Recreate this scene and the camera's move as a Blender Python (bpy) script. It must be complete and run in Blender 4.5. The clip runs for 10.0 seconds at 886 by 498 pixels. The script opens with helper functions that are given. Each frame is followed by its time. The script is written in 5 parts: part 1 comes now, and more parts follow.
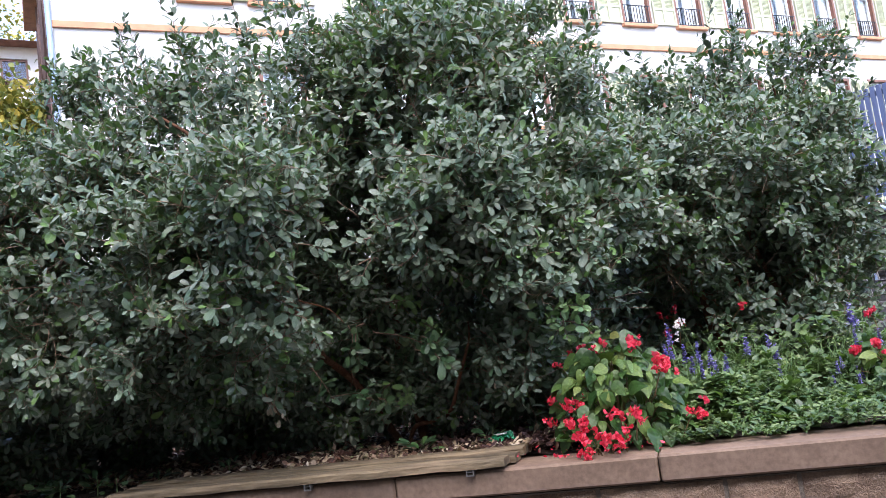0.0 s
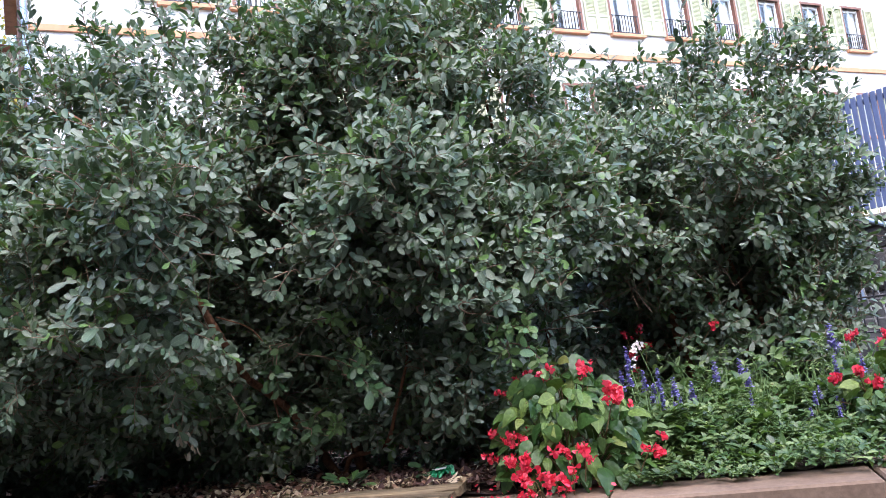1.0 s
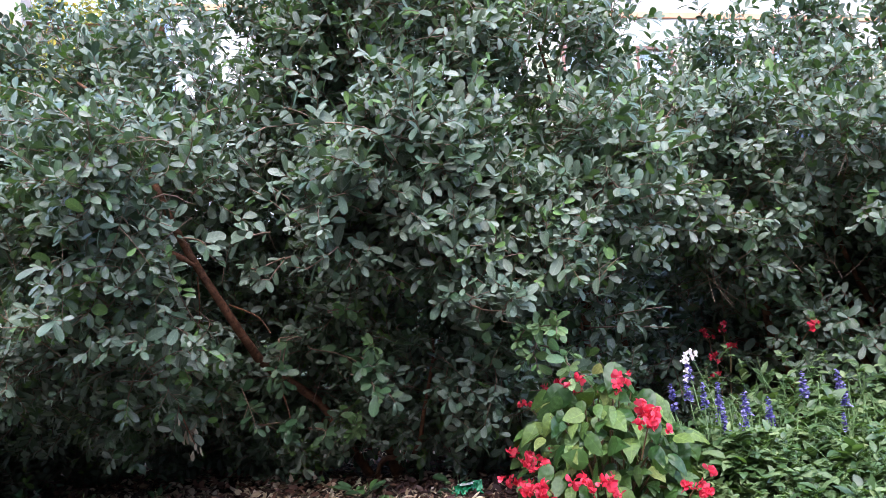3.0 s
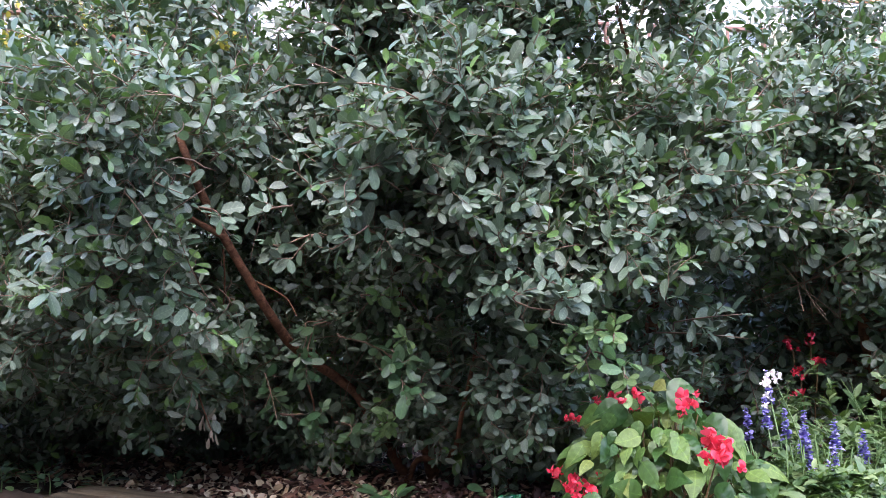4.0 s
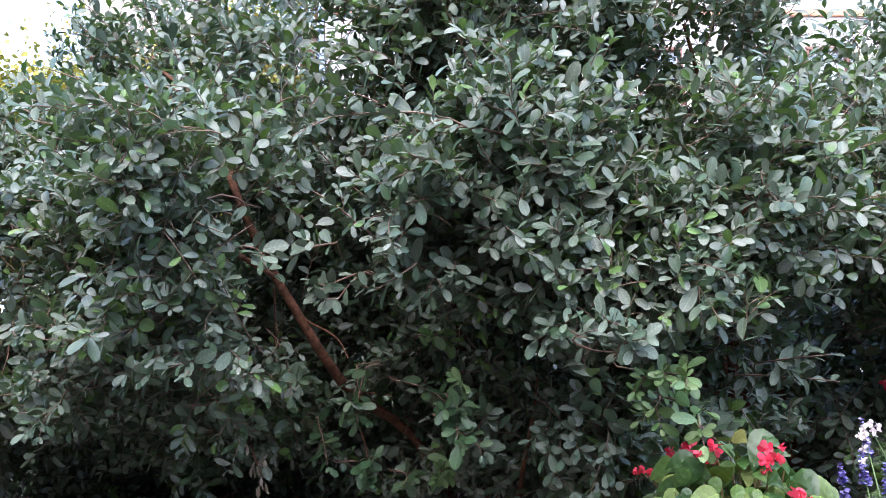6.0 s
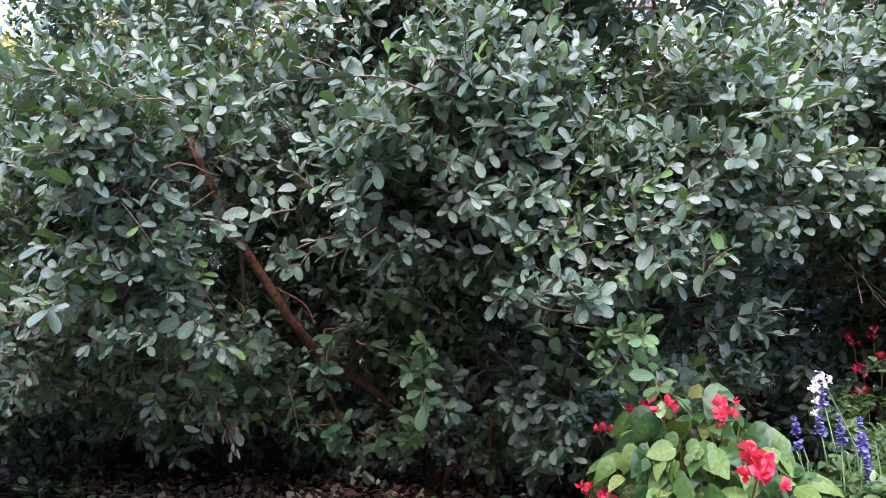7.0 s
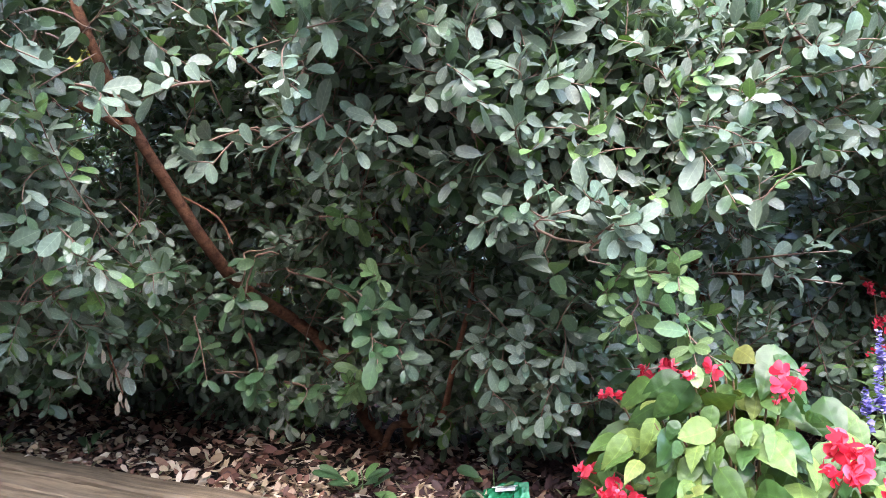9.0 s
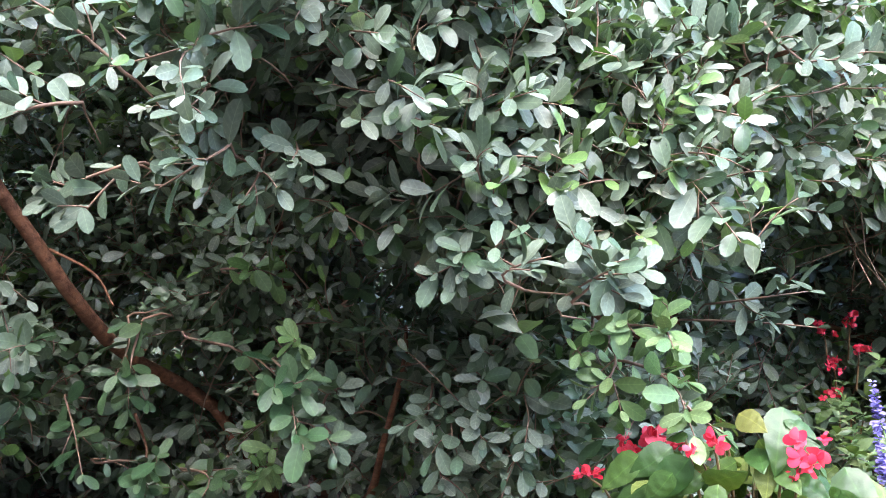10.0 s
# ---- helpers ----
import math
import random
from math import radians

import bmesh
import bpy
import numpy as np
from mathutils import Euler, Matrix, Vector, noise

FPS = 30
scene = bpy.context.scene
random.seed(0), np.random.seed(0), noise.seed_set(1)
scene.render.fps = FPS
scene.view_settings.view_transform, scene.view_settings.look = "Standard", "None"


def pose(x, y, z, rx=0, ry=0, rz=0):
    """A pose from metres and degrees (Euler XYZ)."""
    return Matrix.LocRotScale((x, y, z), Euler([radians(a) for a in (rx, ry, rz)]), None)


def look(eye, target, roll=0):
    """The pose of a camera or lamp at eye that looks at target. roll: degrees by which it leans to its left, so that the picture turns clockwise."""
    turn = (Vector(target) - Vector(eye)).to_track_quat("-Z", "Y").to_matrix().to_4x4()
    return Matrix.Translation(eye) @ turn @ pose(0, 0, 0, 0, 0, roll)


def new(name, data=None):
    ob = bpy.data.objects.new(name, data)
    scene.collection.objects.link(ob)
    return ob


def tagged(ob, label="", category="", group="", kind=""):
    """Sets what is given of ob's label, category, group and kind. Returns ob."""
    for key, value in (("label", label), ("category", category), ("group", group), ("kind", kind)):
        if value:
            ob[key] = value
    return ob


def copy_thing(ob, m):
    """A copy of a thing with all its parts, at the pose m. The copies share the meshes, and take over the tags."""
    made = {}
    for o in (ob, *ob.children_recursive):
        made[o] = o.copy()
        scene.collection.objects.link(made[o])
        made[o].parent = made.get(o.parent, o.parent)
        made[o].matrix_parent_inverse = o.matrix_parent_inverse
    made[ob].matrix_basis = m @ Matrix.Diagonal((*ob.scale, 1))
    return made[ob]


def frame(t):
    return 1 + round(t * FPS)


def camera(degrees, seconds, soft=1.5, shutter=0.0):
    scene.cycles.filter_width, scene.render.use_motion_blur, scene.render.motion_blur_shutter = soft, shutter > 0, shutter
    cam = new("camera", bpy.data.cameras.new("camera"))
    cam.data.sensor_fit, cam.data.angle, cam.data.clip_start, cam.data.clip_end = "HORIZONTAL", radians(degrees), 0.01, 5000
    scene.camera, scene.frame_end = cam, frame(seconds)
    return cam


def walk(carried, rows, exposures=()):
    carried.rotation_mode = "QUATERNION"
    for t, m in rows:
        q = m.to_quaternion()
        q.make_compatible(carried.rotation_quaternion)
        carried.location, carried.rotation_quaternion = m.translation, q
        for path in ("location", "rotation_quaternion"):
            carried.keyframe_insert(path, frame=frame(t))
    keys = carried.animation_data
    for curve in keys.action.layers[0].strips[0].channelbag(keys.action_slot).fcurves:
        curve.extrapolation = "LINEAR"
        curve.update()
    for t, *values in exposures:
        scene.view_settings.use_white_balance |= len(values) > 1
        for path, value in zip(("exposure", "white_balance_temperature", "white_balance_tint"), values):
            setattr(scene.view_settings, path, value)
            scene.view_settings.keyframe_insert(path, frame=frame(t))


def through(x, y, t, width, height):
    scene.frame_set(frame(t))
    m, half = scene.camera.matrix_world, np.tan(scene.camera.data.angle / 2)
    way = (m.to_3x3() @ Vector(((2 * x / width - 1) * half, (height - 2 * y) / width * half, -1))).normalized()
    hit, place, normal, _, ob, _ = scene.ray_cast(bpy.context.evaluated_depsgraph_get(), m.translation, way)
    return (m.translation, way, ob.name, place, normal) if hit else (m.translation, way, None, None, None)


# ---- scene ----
cam = camera(56.0, 10.0, soft=0.35)
EXPOSURE = 2.58
PATH = [
    (0, (0.013, -0.04, 1.017), (-0.544, 1.87, 1.226), -7.9),
    (0.5, (0.05, 0.187, 1.033), (-0.456, 2.112, 1.229), -8.8),
    (1, (0.111, 0.355, 1.032), (-0.423, 2.268, 1.263), -7.5),
    (1.5, (0.215, 0.526, 1.046), (-0.537, 2.367, 1.255), -5.8),
    (2, (0.316, 0.625, 1.055), (-0.582, 2.404, 1.223), -5.9),
    (2.5, (0.349, 0.699, 1.07), (-0.539, 2.482, 1.249), -6.9),
    (2.7, (0.355, 0.76, 1.06), (-0.514, 2.549, 1.27), -6.6),
    (3.8, (0.261, 1.098, 1.122), (-0.68, 2.854, 1.296), -2.7),
    (4, (0.272, 1.151, 1.116), (-0.745, 2.865, 1.277), -2.4),
    (4.5, (0.326, 1.277, 1.128), (-0.851, 2.885, 1.293), -1.9),
    (5, (0.31, 1.324, 1.136), (-0.896, 2.908, 1.331), -2.0),
    (5.2, (0.292, 1.325, 1.14), (-0.906, 2.913, 1.356), -2.0),
    (6.3, (0.242, 1.282, 1.142), (-0.905, 2.903, 1.387), -2.9),
    (6.5, (0.247, 1.288, 1.144), (-0.893, 2.916, 1.368), -3.2),
    (7, (0.299, 1.324, 1.138), (-0.846, 2.957, 1.291), -4.0),
    (7.5, (0.312, 1.366, 1.131), (-0.832, 3.004, 1.213), -4.6),
    (8, (0.205, 1.475, 1.122), (-0.881, 3.154, 1.125), -3.7),
    (8.5, (0.05, 1.574, 1.134), (-0.983, 3.286, 1.089), -2.0),
    (9, (-0.049, 1.681, 1.133), (-1.044, 3.416, 1.108), -1.5),
    (9.5, (-0.168, 1.845, 1.156), (-1.121, 3.603, 1.188), -2.0),
    (10, (-0.24, 1.866, 1.156), (-0.987, 3.721, 1.216), -3.2),
]
walk(cam, [(t, look(eye, target, roll)) for t, eye, target, roll in PATH], exposures=[(0, EXPOSURE + 0.03, 6700, 18), (1.5, EXPOSURE + 0.2, 6560, 18), (2.7, EXPOSURE + 0.32, 6400, 19), (4.0, EXPOSURE + 0.58, 6450, 23), (5.0, EXPOSURE + 0.46, 6420, 24),
                                                                                    (7.0, EXPOSURE + 0.58, 6420, 24), (8.5, EXPOSURE + 1.24, 6680, 22), (10, EXPOSURE + 1.55, 6650, 19)])

# ---- sky and sun ----
SUN_ELEV, SUN_FROM = 62.0, (0.50, -0.87)
world = bpy.data.worlds.new("world")
scene.world = world
world.use_nodes = True
wn = world.node_tree
sky = wn.nodes.new("ShaderNodeTexSky")
sky.sky_type, sky.sun_disc = "NISHITA", False
sky.sun_elevation = radians(SUN_ELEV)
sky.sun_rotation = math.atan2(SUN_FROM[0], SUN_FROM[1])
sky.air_density, sky.dust_density, sky.ozone_density = 1.0, 1.0, 1.0
wn.nodes["Background"].inputs["Strength"].default_value = 0.15
wn.links.new(sky.outputs[0], wn.nodes["Background"].inputs["Color"])
sun_data = bpy.data.lights.new("sun", "SUN")
sun_data.energy, sun_data.angle, sun_data.color = 0.9, radians(70), (1.0, 0.97, 0.93)
sun = new("sun", sun_data)
sun.matrix_world = look((0, 0, 30), Vector((0, 0, 30)) - Vector((SUN_FROM[0], SUN_FROM[1], math.tan(radians(SUN_ELEV)))))


# ---- materials ----
def material(name, rough=0.6, metal=0.0, spec=0.5):
    m = bpy.data.materials.new(name)
    m.use_nodes = True
    b = m.node_tree.nodes["Principled BSDF"]
    b.inputs["Roughness"].default_value = rough
    b.inputs["Metallic"].default_value = metal
    b.inputs["Specular IOR Level"].default_value = spec
    return m, m.node_tree, b


def node(nt, kind, **values):
    n = nt.nodes.new(kind)
    for k, v in values.items():
        n.inputs[k].default_value = v
    return n


def ramp(nt, source, stops):
    r = nt.nodes.new("ShaderNodeValToRGB")
    e = r.color_ramp.elements
    while len(e) < len(stops):
        e.new(0.5)
    for el, (p, c) in zip(e, stops):
        el.position, el.color = p, (*c, 1)
    nt.links.new(source, r.inputs[0])
    return r.outputs[0]


def mix(nt, fac, a, b, mode="MIX"):
    n = nt.nodes.new("ShaderNodeMix")
    n.data_type, n.blend_type = "RGBA", mode
    for sock, v in ((n.inputs[0], fac), (n.inputs[6], a), (n.inputs[7], b)):
        if isinstance(v, (int, float)):
            sock.default_value = v
        elif isinstance(v, tuple):
            sock.default_value = (*v, 1)
        else:
            nt.links.new(v, sock)
    return n.outputs[2]


def noise_of(nt, scale, detail=4, vector=None, rough=0.6):
    n = node(nt, "ShaderNodeTexNoise", Scale=scale, Detail=detail, Roughness=rough)
    if vector is not None:
        nt.links.new(vector, n.inputs["Vector"])
    return n.outputs["Fac"]


def place(nt, scale=(1, 1, 1), which="Object"):
    tc = nt.nodes.new("ShaderNodeTexCoord")
    mp = nt.nodes.new("ShaderNodeMapping")
    mp.inputs["Scale"].default_value = scale
    nt.links.new(tc.outputs[which], mp.inputs[0])
    return mp.outputs[0]


def bump(nt, b, height, strength=0.3, dist=0.002):
    n = node(nt, "ShaderNodeBump", Strength=strength, Distance=dist)
    nt.links.new(height, n.inputs["Height"])
    nt.links.new(n.outputs[0], b.inputs["Normal"])


def chance(nt):
    """One random value for each object and each loose piece of it."""
    a = nt.nodes.new("ShaderNodeObjectInfo").outputs["Random"]
    g = nt.nodes.new("ShaderNodeNewGeometry").outputs["Random Per Island"]
    s = nt.nodes.new("ShaderNodeMath")
    s.operation = "ADD"
    nt.links.new(a, s.inputs[0])
    nt.links.new(g, s.inputs[1])
    f = nt.nodes.new("ShaderNodeMath")
    f.operation = "FRACT"
    nt.links.new(s.outputs[0], f.inputs[0])
    return f.outputs[0]


def leafy(name, stops, rough=0.38, through=0.08, glow=(0.2, 0.35, 0.05), grain=220.0, spec=0.5, veins=0, drift=0.0):
    m, nt, b = material(name, rough, spec=spec)
    r = chance(nt)
    v = place(nt)
    if drift:
        # neighbours on one shoot are alike: the tone follows a slow change through the crown more than the single leaf
        slow = nt.nodes.new("ShaderNodeMapRange")
        slow.inputs["From Min"].default_value, slow.inputs["From Max"].default_value = 0.36, 0.64
        nt.links.new(noise_of(nt, drift, 2, v), slow.inputs["Value"])
        both = nt.nodes.new("ShaderNodeMix")
        both.inputs[0].default_value = 0.6
        nt.links.new(slow.outputs[0], both.inputs[2])
        nt.links.new(r, both.inputs[3])
        col = ramp(nt, both.outputs[0], stops)
    else:
        col = ramp(nt, r, stops)
    fine = noise_of(nt, grain, 2, v)
    wide = noise_of(nt, 9.0, 2, v)
    col = mix(nt, 0.35, col, ramp(nt, fine, [(0.3, (0.45, 0.45, 0.42)), (0.75, (1.25, 1.25, 1.2))]), "MULTIPLY")
    col = mix(nt, 0.5, col, ramp(nt, wide, [(0.3, (0.7, 0.72, 0.7)), (0.7, (1.25, 1.2, 1.15))]), "MULTIPLY")
    if veins:
        # midrib and side veins, along the blade's own axes
        xyz = nt.nodes.new("ShaderNodeSeparateXYZ")
        nt.links.new(place(nt, (1, 1, 1), "UV"), xyz.inputs[0])
        mid = nt.nodes.new("ShaderNodeMath")
        mid.operation = "SUBTRACT"
        mid.inputs[1].default_value = 0.5
        nt.links.new(xyz.outputs["X"], mid.inputs[0])
        ax = nt.nodes.new("ShaderNodeMath")
        ax.operation = "ABSOLUTE"
        nt.links.new(mid.outputs[0], ax.inputs[0])
        mul = nt.nodes.new("ShaderNodeMath")
        mul.operation = "MULTIPLY_ADD"
        mul.inputs[1].default_value = -0.45
        nt.links.new(ax.outputs[0], mul.inputs[0])
        nt.links.new(xyz.outputs["Y"], mul.inputs[2])
        wave = nt.nodes.new("ShaderNodeMath")
        wave.operation = "PINGPONG"
        wave.inputs[1].default_value = 0.5 / veins
        nt.links.new(mul.outputs[0], wave.inputs[0])
        side = ramp(nt, wave.outputs[0], [(0.0, (1.4, 1.38, 1.25)), (0.05 / veins, (1.02, 1.02, 1.0)), (0.5 / veins, (0.86, 0.88, 0.86))])
        rib = ramp(nt, ax.outputs[0], [(0.0, (1.7, 1.65, 1.5)), (0.035, (1.05, 1.05, 1.05)), (0.3, (0.95, 0.95, 0.95)), (0.5, (1.15, 1.14, 1.1))])
        col = mix(nt, 0.9, mix(nt, 0.7, col, side, "MULTIPLY"), rib, "MULTIPLY")
    nt.links.new(col, b.inputs["Base Color"])
    rr = nt.nodes.new("ShaderNodeMapRange")
    rr.inputs["To Min"].default_value, rr.inputs["To Max"].default_value = rough - 0.1, rough + 0.18
    nt.links.new(r, rr.inputs["Value"])
    nt.links.new(rr.outputs[0], b.inputs["Roughness"])
    bump(nt, b, fine, 0.25, 0.001)
    if through:
        t = nt.nodes.new("ShaderNodeBsdfTranslucent")
        t.inputs["Color"].default_value = (*glow, 1)
        mx = nt.nodes.new("ShaderNodeMixShader")
        mx.inputs[0].default_value = through
        nt.links.new(b.outputs[0], mx.inputs[1])
        nt.links.new(t.outputs[0], mx.inputs[2])
        nt.links.new(mx.outputs[0], nt.nodes["Material Output"].inputs["Surface"])
    return m


def stony(name, a, c, scale=6.0, rough=0.85, rel=0.5, dist=0.006):
    m, nt, b = material(name, rough, spec=0.3)
    v = place(nt)
    wide, fine = noise_of(nt, scale, 5, v), noise_of(nt, scale * 14, 4, v)
    col = ramp(nt, wide, [(0.3, a), (0.7, c)])
    rnd = nt.nodes.new("ShaderNodeObjectInfo").outputs["Random"]
    col = mix(nt, 0.7, col, ramp(nt, rnd, [(0.0, (0.72, 0.72, 0.74)), (1.0, (1.2, 1.15, 1.1))]), "MULTIPLY")
    col = mix(nt, 0.6, col, ramp(nt, fine, [(0.3, (0.6, 0.6, 0.6)), (0.7, (1.25, 1.25, 1.25))]), "MULTIPLY")
    nt.links.new(col, b.inputs["Base Color"])
    bump(nt, b, mix(nt, 0.5, wide, fine), rel, dist)
    return m


def painted(name, colour, rough=0.55, vary=0.15, metal=0.0, scale=5.0):
    m, nt, b = material(name, rough, metal)
    v = place(nt)
    n = noise_of(nt, scale, 6, v)
    lo, hi = tuple(c * (1 - vary) for c in colour), tuple(min(c * (1 + vary), 0.95) for c in colour)
    nt.links.new(ramp(nt, n, [(0.3, lo), (0.7, hi)]), b.inputs["Base Color"])
    bump(nt, b, noise_of(nt, scale * 30, 3, v), 0.2, 0.002)
    return m


def woody(name, dark, pale, along, across, rough=0.75, moss=0.0):
    m, nt, b = material(name, rough, spec=0.25)
    v = place(nt, (along, across, across))
    g = noise_of(nt, 1.0, 8, v, 0.7)
    w = noise_of(nt, 3.0, 3, place(nt))
    col = ramp(nt, g, [(0.3, dark), (0.5, tuple((a + c) / 2 for a, c in zip(dark, pale))), (0.72, pale)])
    col = mix(nt, 0.6, col, ramp(nt, w, [(0.3, (0.65, 0.64, 0.6)), (0.7, (1.2, 1.17, 1.1))]), "MULTIPLY")
    streak = noise_of(nt, 1.0, 4, place(nt, (along * 0.5, across * 0.35, across * 0.35)), 0.6)
    col = mix(nt, 0.75, col, ramp(nt, streak, [(0.36, (0.38, 0.36, 0.34)), (0.5, (0.95, 0.95, 0.93)), (0.66, (1.15, 1.12, 1.05))]), "MULTIPLY")
    if moss:
        # damp, algae-dark patches drawn out along the grain
        patch = noise_of(nt, 1.0, 5, place(nt, (3.0, 11.0, 11.0)), 0.65)
        col = mix(nt, moss, col, ramp(nt, patch, [(0.4, (0.42, 0.44, 0.36)), (0.52, (0.92, 0.93, 0.86)), (0.65, (1.12, 1.08, 1.0))]), "MULTIPLY")
    nt.links.new(col, b.inputs["Base Color"])
    bump(nt, b, g, 0.9, 0.006)
    return m


LEAF = leafy("hedge_leaf", [(0.0, (0.03, 0.066, 0.032)), (0.24, (0.056, 0.10, 0.056)), (0.44, (0.095, 0.138, 0.095)), (0.62, (0.148, 0.186, 0.146)),
                            (0.76, (0.19, 0.222, 0.182)), (0.82, (0.075, 0.155, 0.045)), (1.0, (0.12, 0.215, 0.05))], 0.44, 0.1, (0.16, 0.32, 0.04), spec=0.42, veins=6, drift=6.0)
# darker copy of the hedge leaf: shade of the inner shoots put in its colour
SHADE_TONED = leafy("shade_toned_leaf", [(0.0, (0.024, 0.064, 0.026)), (0.5, (0.040, 0.092, 0.038)), (1.0, (0.07, 0.122, 0.055))], 0.38, 0.08, veins=6)
YOUNG = leafy("young_leaf", [(0.0, (0.085, 0.18, 0.06)), (0.5, (0.13, 0.24, 0.085)), (1.0, (0.20, 0.31, 0.135))], 0.45, 0.18, veins=6)
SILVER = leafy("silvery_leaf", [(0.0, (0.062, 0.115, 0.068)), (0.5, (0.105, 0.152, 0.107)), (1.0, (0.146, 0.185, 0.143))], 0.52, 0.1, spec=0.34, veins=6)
DEADLEAF = leafy("fallen_leaf", [(0.0, (0.04, 0.018, 0.012)), (0.3, (0.10, 0.042, 0.028)), (0.55, (0.18, 0.085, 0.055)),
                                 (0.70, (0.28, 0.17, 0.11)), (0.82, (0.50, 0.40, 0.29)), (0.95, (0.58, 0.50, 0.38)), (1.0, (0.12, 0.15, 0.05))], 0.7, 0.0, grain=90)
CHIP = leafy("pale_chip", [(0.0, (0.18, 0.12, 0.07)), (0.5, (0.4, 0.3, 0.19)), (1.0, (0.62, 0.52, 0.38))], 0.8, 0.0, grain=60)
DRIED = leafy("dried_leaf", [(0.0, (0.22, 0.18, 0.12)), (1.0, (0.48, 0.42, 0.32))], 0.8, 0.1, (0.4, 0.3, 0.15))
BARK = woody("shrub_bark", (0.06, 0.026, 0.016), (0.26, 0.125, 0.072), 25, 60, 0.85)
TWIG = painted("twig_bark", (0.17, 0.105, 0.07), 0.8, 0.35, scale=40)
BEG_LEAF = leafy("begonia_leaf", [(0.0, (0.015, 0.048, 0.012)), (0.35, (0.03, 0.076, 0.018)), (0.7, (0.062, 0.122, 0.027)), (0.93, (0.115, 0.175, 0.04)), (1.0, (0.115, 0.115, 0.033))],
                 0.42, 0.12, (0.2, 0.32, 0.035), 40, spec=0.35, veins=4)
BEG_STEM = painted("begonia_stem", (0.12, 0.075, 0.03), 0.45, 0.3, scale=30)
RED = leafy("red_petal", [(0.0, (0.55, 0.012, 0.035)), (0.5, (0.70, 0.035, 0.08)), (1.0, (0.80, 0.12, 0.17))], 0.55, 0.25, (0.85, 0.08, 0.12), 90, spec=0.3)
BLUE = leafy("blue_petal", [(0.0, (0.11, 0.09, 0.27)), (0.5, (0.20, 0.18, 0.42)), (1.0, (0.37, 0.35, 0.58))], 0.6, 0.15, (0.2, 0.15, 0.7), 90)
WHITE = leafy("white_petal", [(0.0, (0.7, 0.6, 0.6)), (1.0, (0.85, 0.82, 0.8))], 0.6, 0.25, (0.8, 0.75, 0.7), 90)
SAGE = leafy("sage_leaf", [(0.0, (0.02, 0.05, 0.016)), (0.35, (0.045, 0.095, 0.03)), (0.7, (0.105, 0.165, 0.06)), (1.0, (0.22, 0.28, 0.12))], 0.5, 0.18, (0.18, 0.34, 0.05), drift=7.0)
STEM = painted("green_stem", (0.12, 0.2, 0.07), 0.6, 0.25, scale=30)
SOIL = stony("soil", (0.012, 0.008, 0.006), (0.04, 0.022, 0.015), 18, 0.95, 0.9, 0.02)
COPING = stony("sandstone_coping", (0.125, 0.083, 0.058), (0.225, 0.158, 0.112), 4.0, 0.85, 0.35, 0.004)
RUBBLE = stony("sandstone_block", (0.15, 0.097, 0.066), (0.34, 0.24, 0.165), 9.0, 0.9, 0.9, 0.02)
MORTAR = stony("mortar", (0.16, 0.13, 0.1), (0.26, 0.22, 0.18), 20, 0.95)
DARKSTONE = stony("dark_stone", (0.06, 0.055, 0.05), (0.17, 0.15, 0.135), 5.0, 0.9, 0.8, 0.02)
PAVING = stony("street_paving", (0.05, 0.048, 0.045), (0.09, 0.085, 0.08), 2.0, 0.9)
PLANK = woody("weathered_plank", (0.07, 0.052, 0.034), (0.33, 0.255, 0.175), 2.5, 42, 0.85, 0.6)
STEEL = painted("galvanised_steel", (0.3, 0.29, 0.28), 0.4, 0.2, 0.9, 20)
RENDER = painted("white_render", (0.56, 0.52, 0.485), 0.9, 0.06, scale=0.7)
SANDSTONE = painted("orange_sandstone", (0.55, 0.27, 0.15), 0.85, 0.15, scale=3)
SHUTTER = painted("pale_green_paint", (0.43, 0.43, 0.28), 0.5, 0.08)
BROWNWOOD = painted("brown_window_wood", (0.2, 0.085, 0.055), 0.5, 0.2)
TIMBER = painted("dark_timber", (0.10, 0.05, 0.04), 0.7, 0.3)
PLASTER = painted("grey_plaster", (0.62, 0.6, 0.58), 0.9, 0.1, scale=2)
CURTAIN = painted("white_curtain", (0.75, 0.75, 0.74), 0.9, 0.06)
ROOFTILE = stony("clay_roof", (0.2, 0.09, 0.06), (0.32, 0.15, 0.1), 3)
FENCEPAINT = painted("grey_blue_paint", (0.10, 0.125, 0.22), 0.5, 0.12)
IRON = painted("black_iron", (0.035, 0.035, 0.04), 0.35, 0.3, 0.6, 20)
PIPE = painted("blue_grey_metal", (0.3, 0.38, 0.5), 0.4, 0.15, 0.3)
TREELEAF = leafy("tree_leaf", [(0.0, (0.08, 0.115, 0.018)), (0.5, (0.21, 0.215, 0.03)), (1.0, (0.44, 0.33, 0.05))], 0.6, 0.12, (0.3, 0.3, 0.04), 20)
GREENFOIL = painted("green_foil", (0.01, 0.22, 0.09), 0.25, 0.2, 0.2, 40)
PRINT = painted("white_print", (0.8, 0.82, 0.8), 0.4, 0.05)
glass_m, glass_nt, glass_b = material("window_glass", 0.03)
glass_b.inputs["Base Color"].default_value = (0.85, 0.9, 0.92, 1)
glass_b.inputs["Transmission Weight"].default_value = 1.0
GLASS = glass_m


# ---- mesh helpers ----
def obj(name, me, mat, parent=None, label=""):
    if mat and not me.materials:
        me.materials.append(mat)
    ob = new(name, me)
    ob.parent = parent
    return tagged(ob, label)


